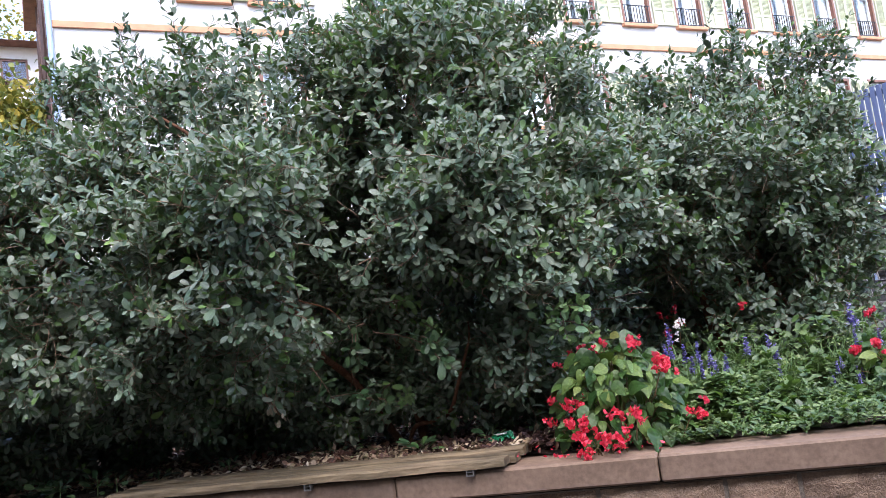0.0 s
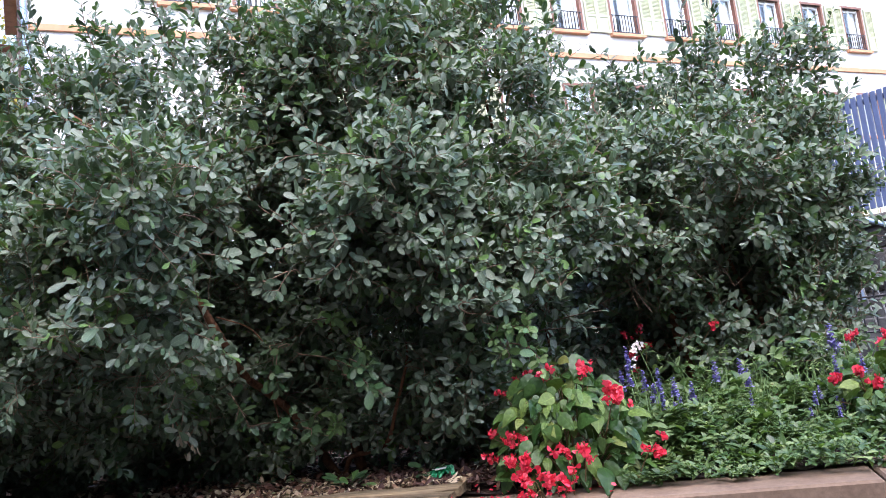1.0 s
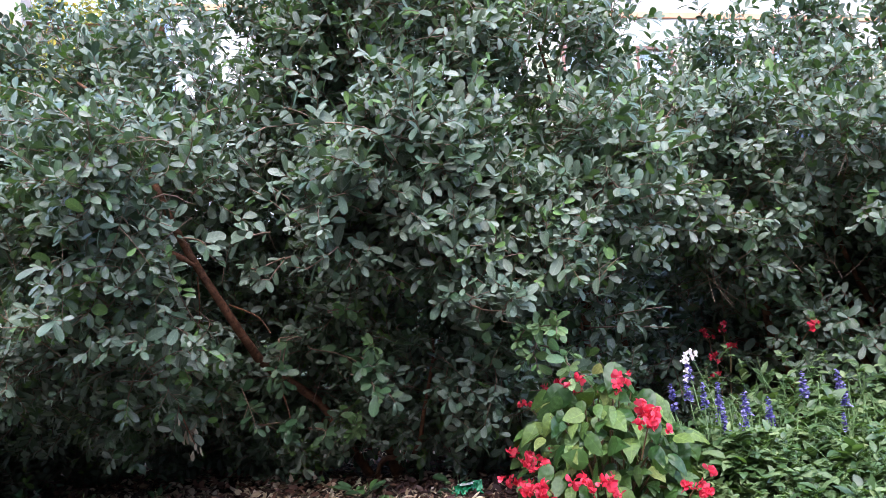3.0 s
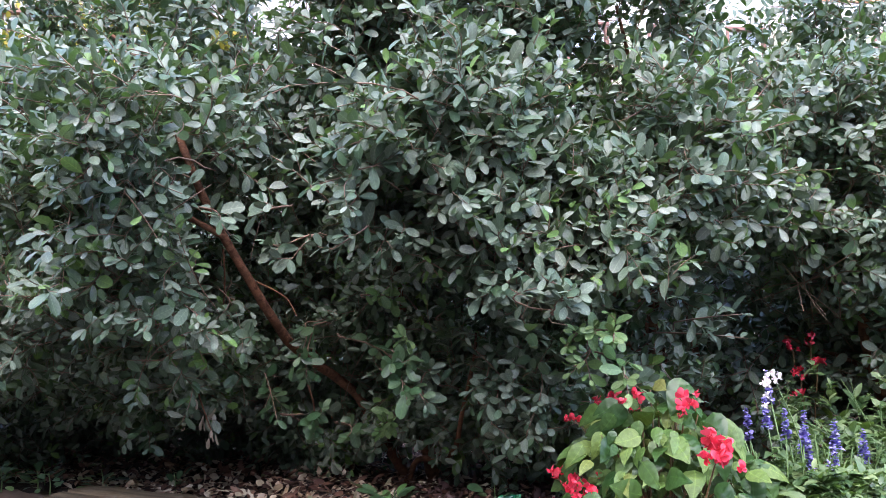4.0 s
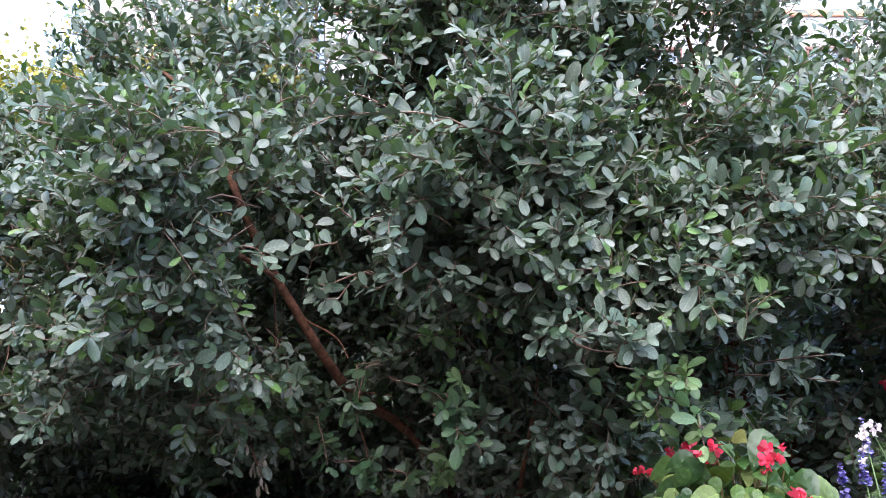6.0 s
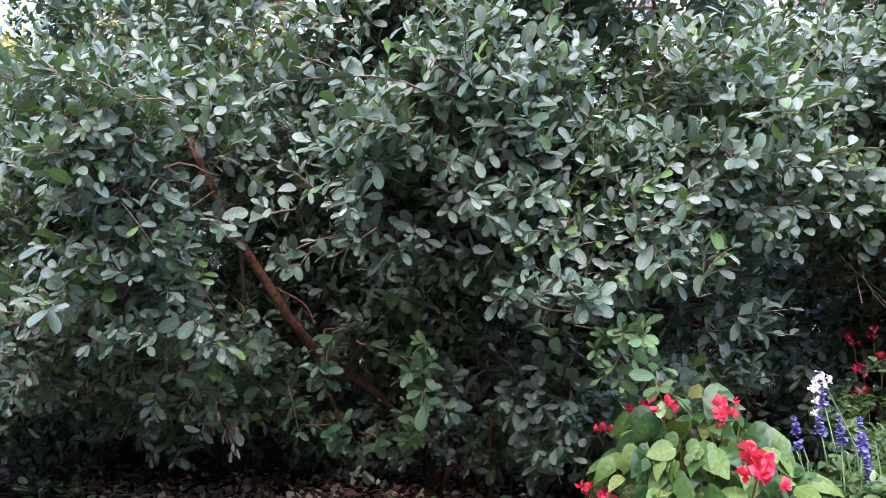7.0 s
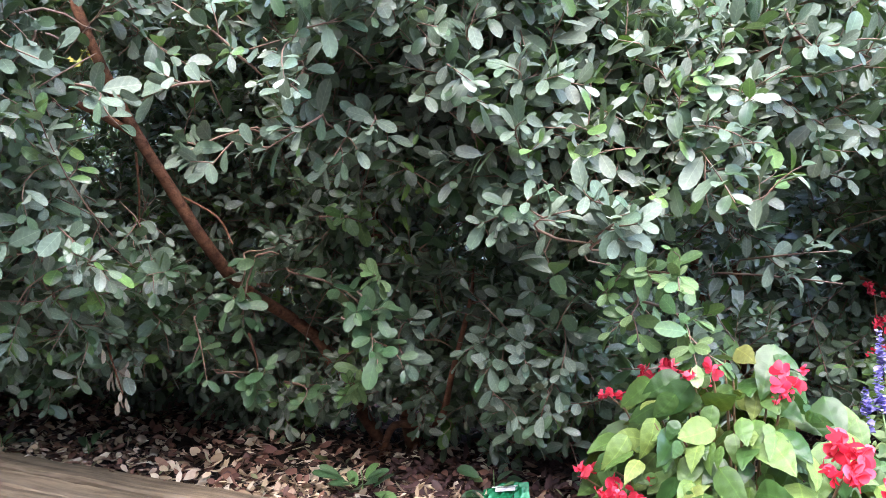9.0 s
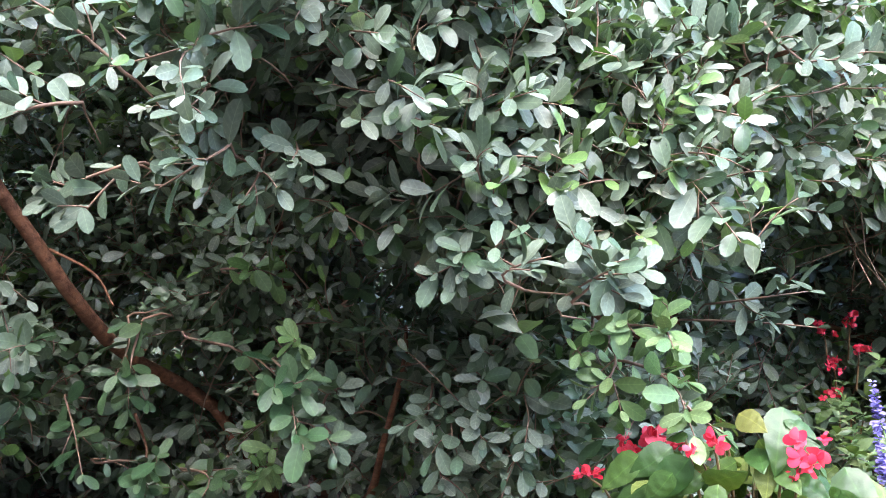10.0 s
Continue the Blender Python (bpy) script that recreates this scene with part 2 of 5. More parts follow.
def part(name, bm, mat, parent=None, label="", smooth=False):
    me = bpy.data.meshes.new(name)
    bm.to_mesh(me)
    bm.free()
    if smooth:
        me.polygons.foreach_set("use_smooth", [True] * len(me.polygons))
    return obj(name, me, mat, parent, label)


def mesh_np(name, verts, faces, smooth=True, uv=None):
    """verts: n x 3; faces: arrays of index rows, each array of one polygon size."""
    me = bpy.data.meshes.new(name)
    me.vertices.add(len(verts))
    me.vertices.foreach_set("co", np.asarray(verts, np.float32).ravel())
    faces = [np.asarray(f, np.int32) for f in faces if len(f)]
    idx = np.concatenate([f.ravel() for f in faces])
    tot = np.concatenate([np.full(len(f), f.shape[1], np.int32) for f in faces])
    me.loops.add(len(idx))
    me.loops.foreach_set("vertex_index", idx)
    me.polygons.add(len(tot))
    me.polygons.foreach_set("loop_start", np.concatenate([[0], np.cumsum(tot)[:-1]]).astype(np.int32))
    me.polygons.foreach_set("loop_total", tot)
    me.polygons.foreach_set("use_smooth", np.full(len(tot), smooth))
    if uv is not None:
        me.uv_layers.new(name="UVMap").data.foreach_set("uv", np.asarray(uv, np.float32)[idx].ravel())
    me.update(calc_edges=True)
    return me


def box(bm, lo, hi, bevel=0.0, m=None):
    c = [(a + b) / 2 for a, b in zip(lo, hi)]
    s = [b - a for a, b in zip(lo, hi)]
    got = bmesh.ops.create_cube(bm, size=1, matrix=Matrix.LocRotScale(c, None, s))["verts"]
    if bevel:
        edges = list({e for v in got for e in v.link_edges})
        got = bmesh.ops.bevel(bm, geom=edges, offset=bevel, segments=1, affect="EDGES")["verts"] + [v for v in got if v.is_valid]
    if m is not None:
        bmesh.ops.transform(bm, matrix=m, verts=list({v for v in got if v.is_valid}))
    return bm


def block(name, lo, hi, mat, parent=None, label="", bevel=0.0, m=None):
    return part(name, box(bmesh.new(), lo, hi, bevel, m), mat, parent, label)


def tube_np(points, radii, sides=6):
    """A tapered tube along points: verts and quads."""
    p = np.asarray(points, float)
    d = np.gradient(p, axis=0)
    d /= np.linalg.norm(d, axis=1)[:, None] + 1e-9
    ref = np.array([0.31, 0.2, 0.93]) if abs(d[0, 2]) < 0.9 else np.array([1.0, 0.1, 0])
    u = np.cross(d, ref)
    u /= np.linalg.norm(u, axis=1)[:, None]
    w = np.cross(d, u)
    a = np.arange(sides) * 2 * np.pi / sides
    ring = u[:, None] * np.cos(a)[None, :, None] + w[:, None] * np.sin(a)[None, :, None]
    v = (p[:, None] + ring * np.asarray(radii)[:, None, None]).reshape(-1, 3)
    i, j = np.meshgrid(np.arange(len(p) - 1), np.arange(sides), indexing="ij")
    q = np.stack([i * sides + j, i * sides + (j + 1) % sides, (i + 1) * sides + (j + 1) % sides, (i + 1) * sides + j], -1).reshape(-1, 4)
    return v, q


def smooth_line(points, n):
    """A curve through the points (Catmull-Rom)."""
    p = np.asarray(points, float)
    p = np.vstack([2 * p[0] - p[1], p, 2 * p[-1] - p[-2]])
    out = []
    for t in np.linspace(0, len(p) - 3 - 1e-6, n):
        k = int(t)
        f = t - k
        a, b, c, d = p[k:k + 4]
        out.append(0.5 * (2 * b + (c - a) * f + (2 * a - 5 * b + 4 * c - d) * f * f + (3 * b - a - 3 * c + d) * f ** 3))
    return np.array(out)


def tube(name, points, radii, mat, parent=None, label="", sides=8, n=14, knots=0.0):
    line = smooth_line(points, n)
    rad = np.interp(np.linspace(0, 1, n), np.linspace(0, 1, len(radii)), radii)
    rad = rad * (1 + knots * RNG.normal(size=n))
    v, q = tube_np(line, rad, sides)
    return obj(name, mesh_np(name, v, [q]), mat, parent, label)


RNG = np.random.default_rng(7)
UP = np.array([0.0, 0.0, 1.0])


def unit(v):
    v = np.asarray(v, float)
    return v / (np.linalg.norm(v, axis=-1, keepdims=True) + 1e-9)


STATION = np.array([0.0, 0.06, 0.25, 0.5, 0.76, 0.93, 1.0])
OVAL = np.array([0.02, 0.05, 0.62, 0.96, 0.95, 0.6, 0.0])


def leaf_np(length=1.0, width=0.5, fold=0.12, curl=0.1, outline=OVAL):
    """One leaf blade: base at 0, along y, upper side towards z."""
    v, n = [], len(STATION)
    for s, w in zip(STATION, outline):
        z = -curl * s * s * length + 0.35 * curl * s * length
        for side in (-1, 0, 1):
            v.append((side * w * width / 2, s * length, z + abs(side) * w * fold * width))
    q = [(3 * i + k, 3 * i + k + 1, 3 * i + k + 4, 3 * i + k + 3) for i in range(n - 1) for k in (0, 1)]
    uv = [(0.5 + 0.5 * side * w, s) for s, w in zip(STATION, outline) for side in (-1, 0, 1)]
    return np.array(v), np.array(q), np.array(uv)


LEAN_STATION = [0, 2, 3, 4, 6]


class Foliage:
    """Gathers leaves (place, direction, upper side, length, width, curl) and thin twigs, and makes one mesh of each."""

    def __init__(self):
        self.rows, self.twigs = [], []

    def add(self, p, d, nrm, length, width, curl):
        self.rows.append(np.column_stack([p, d, nrm, length, width, curl]))

    def leaves(self, name, outline=OVAL, fine=True):
        r = np.vstack(self.rows)
        p, d, nn = r[:, 0:3], unit(r[:, 3:6]), r[:, 6:9]
        x = unit(np.cross(d, nn))
        z = np.cross(x, d)
        pick = range(len(STATION)) if fine else LEAN_STATION
        st, ol = STATION[list(pick)], outline[list(pick)]
        k = len(st)
        L, W, C = r[:, 9], r[:, 10], r[:, 11]
        off = np.array([-1, 0, 1])
        X = (off[None, None] * ol[None, :, None]) * (W / 2)[:, None, None]
        Y = np.broadcast_to(st[None, :, None] * L[:, None, None], X.shape)
        Z = (-C[:, None] * st ** 2 + 0.35 * C[:, None] * st)[:, :, None] * L[:, None, None] + np.abs(off)[None, None] * ol[None, :, None] * (0.12 * W)[:, None, None]
        v = p[:, None, None] + X[..., None] * x[:, None, None] + Y[..., None] * d[:, None, None] + Z[..., None] * z[:, None, None]
        one = np.array([(3 * i + a, 3 * i + a + 1, 3 * i + a + 4, 3 * i + a + 3) for i in range(k - 1) for a in (0, 1)])
        f = one[None] + (np.arange(len(r)) * 3 * k)[:, None, None]
        uv = np.stack([np.broadcast_to(0.5 + 0.5 * off[None] * ol[:, None], (k, 3)), np.broadcast_to(st[:, None], (k, 3))], -1).reshape(-1, 2)
        return mesh_np(name, v.reshape(-1, 3), [f.reshape(-1, 4)], True, np.tile(uv, (len(r), 1)))

    def twig_mesh(self, name):
        vs, qs, n = [], [], 0
        for pts, rad in self.twigs:
            v, q = tube_np(pts, rad, 4)
            vs.append(v)
            qs.append(q + n)
            n += len(v)
        return mesh_np(name, np.vstack(vs), [np.vstack(qs)])


def spray(base, tip, rng, size=0.052, sag=0.0, gap=0.021, skip=0.12, light=0.5):
    """A leafy shoot: the twig's line and the leaves in opposite, alternating pairs along it, bunched towards the tip."""
    base, tip = np.asarray(base, float), np.asarray(tip, float)
    ln = np.linalg.norm(tip - base)
    t = np.linspace(0, 1, 5)
    side = unit(np.cross(tip - base, UP) + 1e-4) * rng.normal(0, 0.16) * ln
    line = base + (tip - base) * t[:, None] + (4 * t * (1 - t))[:, None] * (side + UP * sag * ln)
    n = max(3, int(ln * (1 - skip) / gap))
    s = skip + (1 - skip) * np.linspace(0, 1, n) ** 0.7
    pos = np.stack([np.interp(s, t, line[:, i]) for i in range(3)], -1)
    tan = unit(np.stack([np.interp(s, t, np.gradient(line[:, i])) for i in range(3)], -1))
    a = unit(np.cross(tan, UP + 0.01))
    b = np.cross(a, tan)
    ph = rng.uniform(0, math.pi) + np.arange(n) * math.pi / 2 + rng.normal(0, 0.25, n)
    out = []
    for sign in (1, -1):
        o = sign * (a * np.cos(ph)[:, None] + b * np.sin(ph)[:, None])
        open_ = rng.normal(0.98, 0.24, n) * np.where(s > 0.93, 0.5, 1.0)
        d = unit(tan * np.cos(open_)[:, None] + o * np.sin(open_)[:, None] + rng.normal(0, 0.2, (n, 3)) + UP * 0.05)
        nn = unit(unit(tan - (tan * d).sum(1)[:, None] * d) * (1 - light) + UP * light + np.array([0, -0.3, 0]) + rng.normal(0, 0.24, (n, 3)))
        ls = size * rng.normal(1.0, 0.2, n).clip(0.5, 1.35) * np.where(s > 0.9, 0.72, 1.0)
        keep = rng.random(n) > 0.1
        out.append(np.column_stack([pos, d, nn, ls, ls * rng.uniform(0.40, 0.55, n), rng.normal(0.16, 0.14, n)])[keep])
    return line, np.vstack(out)


def bough(base, tip, rng, size, sag, light=0.62):
    """A shoot with one to three side shoots near its end."""
    line, rows = spray(base, tip, rng, size, sag, gap=0.024, skip=0.12, light=light)
    lines, leaves = [line], [rows]
    d = unit(line[-1] - line[0])
    ln = np.linalg.norm(line[-1] - line[0])
    for _ in range(int(rng.integers(1, 4))):
        k = int(rng.integers(1, 4))
        a = line[k] + (line[k + 1] - line[k]) * rng.random()
        e = unit(d * 0.75 + unit(np.cross(d, rng.normal(size=3))) * 0.7 + (0, -0.12, 0.05))
        sub, more = spray(a, a + e * min(0.11, ln * rng.uniform(0.25, 0.5)), rng, size * rng.uniform(0.75, 0.95), rng.uniform(-0.08, 0.08), gap=0.019, skip=0.25, light=light)
        lines.append(sub)
        leaves.append(more)
    return lines, leaves


# ---- ground, street, bed ----
BED = 0.555      # top of the soil
COP = 0.545      # top of the coping
COP_Y = 2.79     # its street face


def ground_sheet(name, x0, x1, y0, y1, z, nx, ny, mat, relief=0.0, scale=1.0, depth=0.0):
    bm = bmesh.new()
    bmesh.ops.create_grid(bm, x_segments=nx, y_segments=ny, size=0.5)
    for v in bm.verts:
        x, y = x0 + (v.co.x + 0.5) * (x1 - x0), y0 + (v.co.y + 0.5) * (y1 - y0)
        v.co = (x, y, z + relief * noise.fractal(Vector((x, y, 0)) * scale, 1.0, 2.0, 4))
    return part(name, bm, mat, smooth=relief > 0)


tagged(ground_sheet("ground", -900, 900, -900, 900, -0.02, 8, 8, PAVING), "grey stone street paving reaching to the horizon", "ground", kind="structure")
tagged(ground_sheet("garden_soil", -4.2, 3.6, 2.99, 6.2, BED - 0.004, 130, 60, SOIL, 0.03, 5.0), "dark brown soil of the raised planting bed", "soil", kind="structure")
tagged(block("bed_fill", (-4.2, 3.16, 0), (3.6, 6.2, BED - 0.06), SOIL), "earth filling behind the garden wall", "soil", kind="structure")

garden_wall = tagged(new("garden_wall"), "low sandstone wall with a flat coping holding the planting bed", "wall", kind="structure")
block("core", (-4.2, COP_Y + 0.05, 0), (3.6, 3.16, COP - 0.1), MORTAR, garden_wall, "pale mortar core")
joints = [-4.2, -3.0, -2.05, -1.11, -0.19, 0.535, 1.45, 2.4, 3.6]
for a, b in zip(joints, joints[1:]):
    j = RNG.uniform(-0.002, 0.002)
    block("coping_stone", (a + 0.0025, COP_Y + j, COP - 0.088), (b - 0.0025, 3.135, COP + j), COPING, garden_wall, bevel=0.007)


def rough_stone(lo, hi, depth, rng):
    """A hewn block with a bossed, uneven face towards -y."""
    bm = bmesh.new()
    nx, nz = 5, 4
    grid = [[bm.verts.new((lo[0] + (hi[0] - lo[0]) * i / nx, lo[1] - (0.012 if 0 < i < nx and 0 < k < nz else 0) - (rng.uniform(0, 0.016) if 0 < i < nx and 0 < k < nz else 0),
                           lo[2] + (hi[2] - lo[2]) * k / nz)) for k in range(nz + 1)] for i in range(nx + 1)]
    for i in range(nx):
        for k in range(nz):
            bm.faces.new((grid[i][k], grid[i + 1][k], grid[i + 1][k + 1], grid[i][k + 1]))
    rim = [e for e in bm.edges if e.is_boundary]
    got = bmesh.ops.extrude_edge_only(bm, edges=rim)["geom"]
    bmesh.ops.translate(bm, vec=(0, depth, 0), verts=[g for g in got if isinstance(g, bmesh.types.BMVert)])
    return bm


z = COP - 0.1
for h in (0.15, 0.16, 0.14):
    x = -3.2 + RNG.uniform(-0.2, 0)
    while x < 2.6:
        w = RNG.uniform(0.2, 0.42)
        part("wall_stone", rough_stone((x + 0.007, COP_Y + 0.045 + RNG.uniform(-0.006, 0.006), z - h + 0.007), (x + w - 0.007, 0, z - 0.004), 0.08, RNG), RUBBLE, garden_wall)
        x += w
    z -= h

# bench: three weathered planks on steel brackets above the coping
bench = tagged(new("bench"), "weathered grey wooden plank seat bolted on top of the garden wall", "bench")
BX0, BX1, BZ = -2.315, -0.68, 0.585
for y0, y1, dz, cut in ((2.765, 2.851, -0.001, -0.012), (2.860, 2.946, -0.005, 0.004), (2.956, 3.045, 0.001, 0.012)):
    bm = bmesh.new()
    n = 40
    prof = [(y0, -0.028), (y0 - 0.001, -0.016), (y0, -0.006), (y0 + 0.007, 0.0), (y1 - 0.006, 0.0), (y1, -0.006), (y1, -0.028)]
    rings = []
    for i in range(n + 1):
        x = BX0 + (BX1 + cut - BX0) * i / n + (RNG.uniform(-0.004, 0.004) if i in (0, n) else 0)
        sag = 0.0015 * math.sin(i * 0.7 + y0 * 40)
        rings.append([bm.verts.new((x, y + RNG.normal(0, 0.0009), BZ + dz + zz + sag + RNG.normal(0, 0.0007))) for y, zz in prof])
    k7 = len(prof)
    for r0, r1 in zip(rings, rings[1:]):
        for k in range(k7):
            bm.faces.new((r0[k], r0[(k + 1) % k7], r1[(k + 1) % k7], r1[k]))
    bm.faces.new(rings[0][::-1])
    bm.faces.new(rings[-1])
    part("plank", bm, PLANK, bench)
for x in (-2.055, -1.441, -0.821):
    bm = bmesh.new()
    box(bm, (x - 0.014, 2.772, COP + 0.0005), (x + 0.014, 3.02, COP + 0.003))
    for s in (-1, 1):
        box(bm, (x + s * 0.012 - 0.002, 2.768, COP - 0.008), (x + s * 0.012 + 0.002, 2.7885, BZ - 0.03))
    box(bm, (x - 0.014, 2.766, COP - 0.012), (x + 0.014, 2.7885, COP - 0.008))
    part("bracket", bm, STEEL, bench, "galvanised steel bracket")

# ---- the shrubs of the hedge ----
LEAF_SHAPES = []
for k in range(5):
    v, q, uv = leaf_np(1.0, RNG.uniform(0.42, 0.53), RNG.uniform(0.06, 0.16), RNG.uniform(-0.05, 0.25))
    top = v.copy()
    low = v - np.array([0, 0, 0.012])
    n = len(v)
    me = mesh_np("leaf", np.vstack([top, low]), [q, q[:, ::-1] + n], True, np.vstack([uv, uv]))
    LEAF_SHAPES.append(me)
SHAPED = {}


def leaf_mesh(k, mat):
    key = (k, mat.name)
    if key not in SHAPED:
        me = LEAF_SHAPES[k].copy()
        me.name = "leaf"
        me.materials.clear()
        me.materials.append(mat)
        SHAPED[key] = me
    return SHAPED[key]


def leaf_objects(rows, parent, mat, rng, name="leaf"):
    for r in rows:
        d = unit(r[3:6])
        x = unit(np.cross(d, r[6:9]))
        zz = np.cross(x, d)
        m = Matrix(((x[0], d[0], zz[0], r[0]), (x[1], d[1], zz[1], r[1]), (x[2], d[2], zz[2], r[2]), (0, 0, 0, 1)))
        ob = new(name, leaf_mesh(int(rng.integers(5)), mat))
        ob.parent = parent
        ob.matrix_basis = m @ Matrix.Diagonal((r[9], r[9], r[9], 1))


def hollow(gaps, p):
    """Which of the points lie in one of the openings of the foliage."""
    g = np.array(gaps)
    return ((((p[:, None] - g[None, :, :3]) / g[None, :, 3:6]) ** 2).sum(-1) < 1).any(1)


def clump_sprays(fol, clumps, rng, dens, gaps=(), size=0.046, open_back=0.3, back_share=0.6):
    """Shoots over the outside of a group of rounded clumps (centre, radii, fullness), pointing out and up."""
    cs = np.array([c[:3] for c in clumps])
    rs = np.array([c[3:6] for c in clumps])
    for c, r, full in zip(cs, rs, [c[6] for c in clumps]):
        area = 4 * math.pi * ((r[0] * r[1]) ** 1.6 / 3 + (r[0] * r[2]) ** 1.6 / 3 + (r[1] * r[2]) ** 1.6 / 3) ** (1 / 1.6)
        for _ in range(int(area * dens * full)):
            o = unit(rng.normal(size=3))
            if o[1] > open_back and rng.random() > back_share:
                continue
            lump = 1 + 0.22 * noise.noise(Vector((c + o * r) * 3.1)) + 0.1 * noise.noise(Vector((c + o * r) * 9.0))
            k = rng.choice([1.0, 0.86, 0.68, 0.45], p=[0.52, 0.26, 0.13, 0.09]) * rng.uniform(0.92, 1.05) * lump
            tip = c + o * r * k
            deep = (((tip - cs) / rs) ** 2).sum(1)
            if deep.min() < 0.3 and rng.random() < 0.75:
                continue
            if k > 0.75 and noise.noise(Vector(tip * 4.6)) + rng.normal(0, 0.07) < -0.05:
                continue
            d = unit(unit(o / r) * 0.75 + UP * rng.normal(0.28, 0.3) + rng.normal(0, 0.38, 3))
            if o[2] < -0.35:
                d = unit(d + np.array([0, -0.2, -0.5]))
            out = unit(o / r)
            d = unit(d + out * max(0.0, 0.45 - float(d @ out)))
            ln = rng.uniform(0.16, 0.34)
            big = size * rng.uniform(0.85, 1.12)
            line, rows = spray(tip - d * ln, tip, rng, big, rng.uniform(-0.08, 0.1), gap=0.020, skip=0.34, light=0.62)
            shoots = [(line, rows)]
            for _ in range(int(rng.integers(2, 5))):
                i = int(rng.integers(1, 4))
                a = line[i] + (line[i + 1] - line[i]) * rng.random()
                e = unit(d * 0.75 + unit(np.cross(d, rng.normal(size=3))) * (0.75, 0.75, 0.5) + (0, -0.12, 0.1))
                shoots.append(spray(a, a + e * rng.uniform(0.06, 0.13), rng, big * rng.uniform(0.75, 1.0), rng.uniform(-0.05, 0.1), gap=0.017, skip=0.3, light=0.62))
            for j, (line, rows) in enumerate(shoots):
                if gaps and hollow(gaps, line).any():
                    if j == 0:
                        break
                    continue
                if gaps:
                    rows = rows[~hollow(gaps, rows[:, 0:3] + rows[:, 3:6] * rows[:, 9:10] * 0.6)]
                fol.add(rows[:, 0:3], rows[:, 3:6], rows[:, 6:9], rows[:, 9], rows[:, 10], rows[:, 11])
                if j == 0 and ln > 0.8 * np.linalg.norm(o * r * k):
                    fol.twigs.append((line[2:], np.array([0.0006, 0.0011, 0.0008])))
                else:
                    fol.twigs.append((line, np.array([0.0008, 0.0014, 0.0012, 0.001, 0.0007]) * (1.0 if j else 1.2)))


def shrub(label, clumps, heroes, young, limbs, rng, dens, gaps=(), plain=(), dried=(), bare=0, twins=()):
    root = tagged(new("shrub"), label, "shrub", group="hedge shrubs")
    fol = Foliage()
    clump_sprays(fol, clumps, rng, dens, gaps)
    for pts, rad in limbs:
        tube("branch", pts, rad, BARK, root, "red-brown bark", 9, 22, 0.05)
    for c in clumps:
        if c[6] > 0.3 and c[1] > 3.3:
            hub = np.array(c[:3])
            foot = np.array([limbs[-1][0][0][0] + rng.normal(0, 0.15), 4.3, BED - 0.02])
            mid = (hub + foot) / 2 + np.array([rng.normal(0, 0.08), 0.15, rng.normal(0.05, 0.05)])
            tube("branch", [foot + rng.normal(0, 0.03, 3) * (1, 1, 0), mid, hub], [0.017, 0.012, 0.006], BARK, root, "red-brown bark", 6, 10, 0.05)
    heroes = list(heroes) + [tuple(v + rng.normal(0, 0.035) for v in h[:6]) + (h[6] * 0.9, h[7]) for h in twins]
    # plain shoots take the darker leaf, with shade painted into its colour
    for group, mat in ((heroes, SILVER), (young, YOUNG), (plain, SHADE_TONED)):
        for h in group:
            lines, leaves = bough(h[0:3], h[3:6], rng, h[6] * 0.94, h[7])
            line = lines[0]
            stalk = smooth_line(np.vstack([line[0] + np.array([rng.normal(0, 0.03), 0.08, rng.normal(-0.02, 0.02)]), line[0] + np.array([rng.normal(0, 0.012), 0.035, rng.normal(-0.005, 0.01)]), line]), 9)
            fol.twigs.append((stalk, np.array([0.0008, 0.0016, 0.0022, 0.0024, 0.0023, 0.0021, 0.0018, 0.0015, 0.001])))
            for sub in lines[1:]:
                fol.twigs.append((sub, np.array([0.0014, 0.0013, 0.0012, 0.001, 0.0008])))
            for rows in leaves:
                leaf_objects(rows, root, mat, rng)
    for k in range(bare):
        # leafless twig ends in the shaded middle
        p = np.array([-0.10, 3.92, 1.25]) + rng.normal(0, (0.12, 0.06, 0.09))
        d = unit(rng.normal(size=3) + (-0.4, -0.5, 0.3)) * rng.uniform(0.06, 0.2)
        fol.twigs.append((smooth_line([p - d, p + rng.normal(0, 0.012, 3), p + d * 0.6 + rng.normal(0, 0.02, 3)], 5), np.linspace(0.0019, 0.0009, 5)))
    for x, y, zz, n, drop in dried:
        # withered leaves left hanging on a twig
        for k in range(n):
            p = np.array([x, y, zz]) + rng.normal(0, (0.018, 0.014, drop))
            d = unit(np.array([rng.normal(0, 0.3), -0.1, -1.0]))
            leaf_objects([np.concatenate([p, d, rng.normal(size=3) + (0, -1, 0), [rng.uniform(0.020, 0.038), 0, 0]])], root, DRIED, rng, "dried_leaf")
    tagged(obj("crown", fol.leaves("crown"), LEAF, root, "small oval grey-green leaves"), kind="stuff")
    tagged(obj("twigwork", fol.twig_mesh("twigwork"), TWIG, root, "thin red-brown twigs"), kind="stuff")
    return root


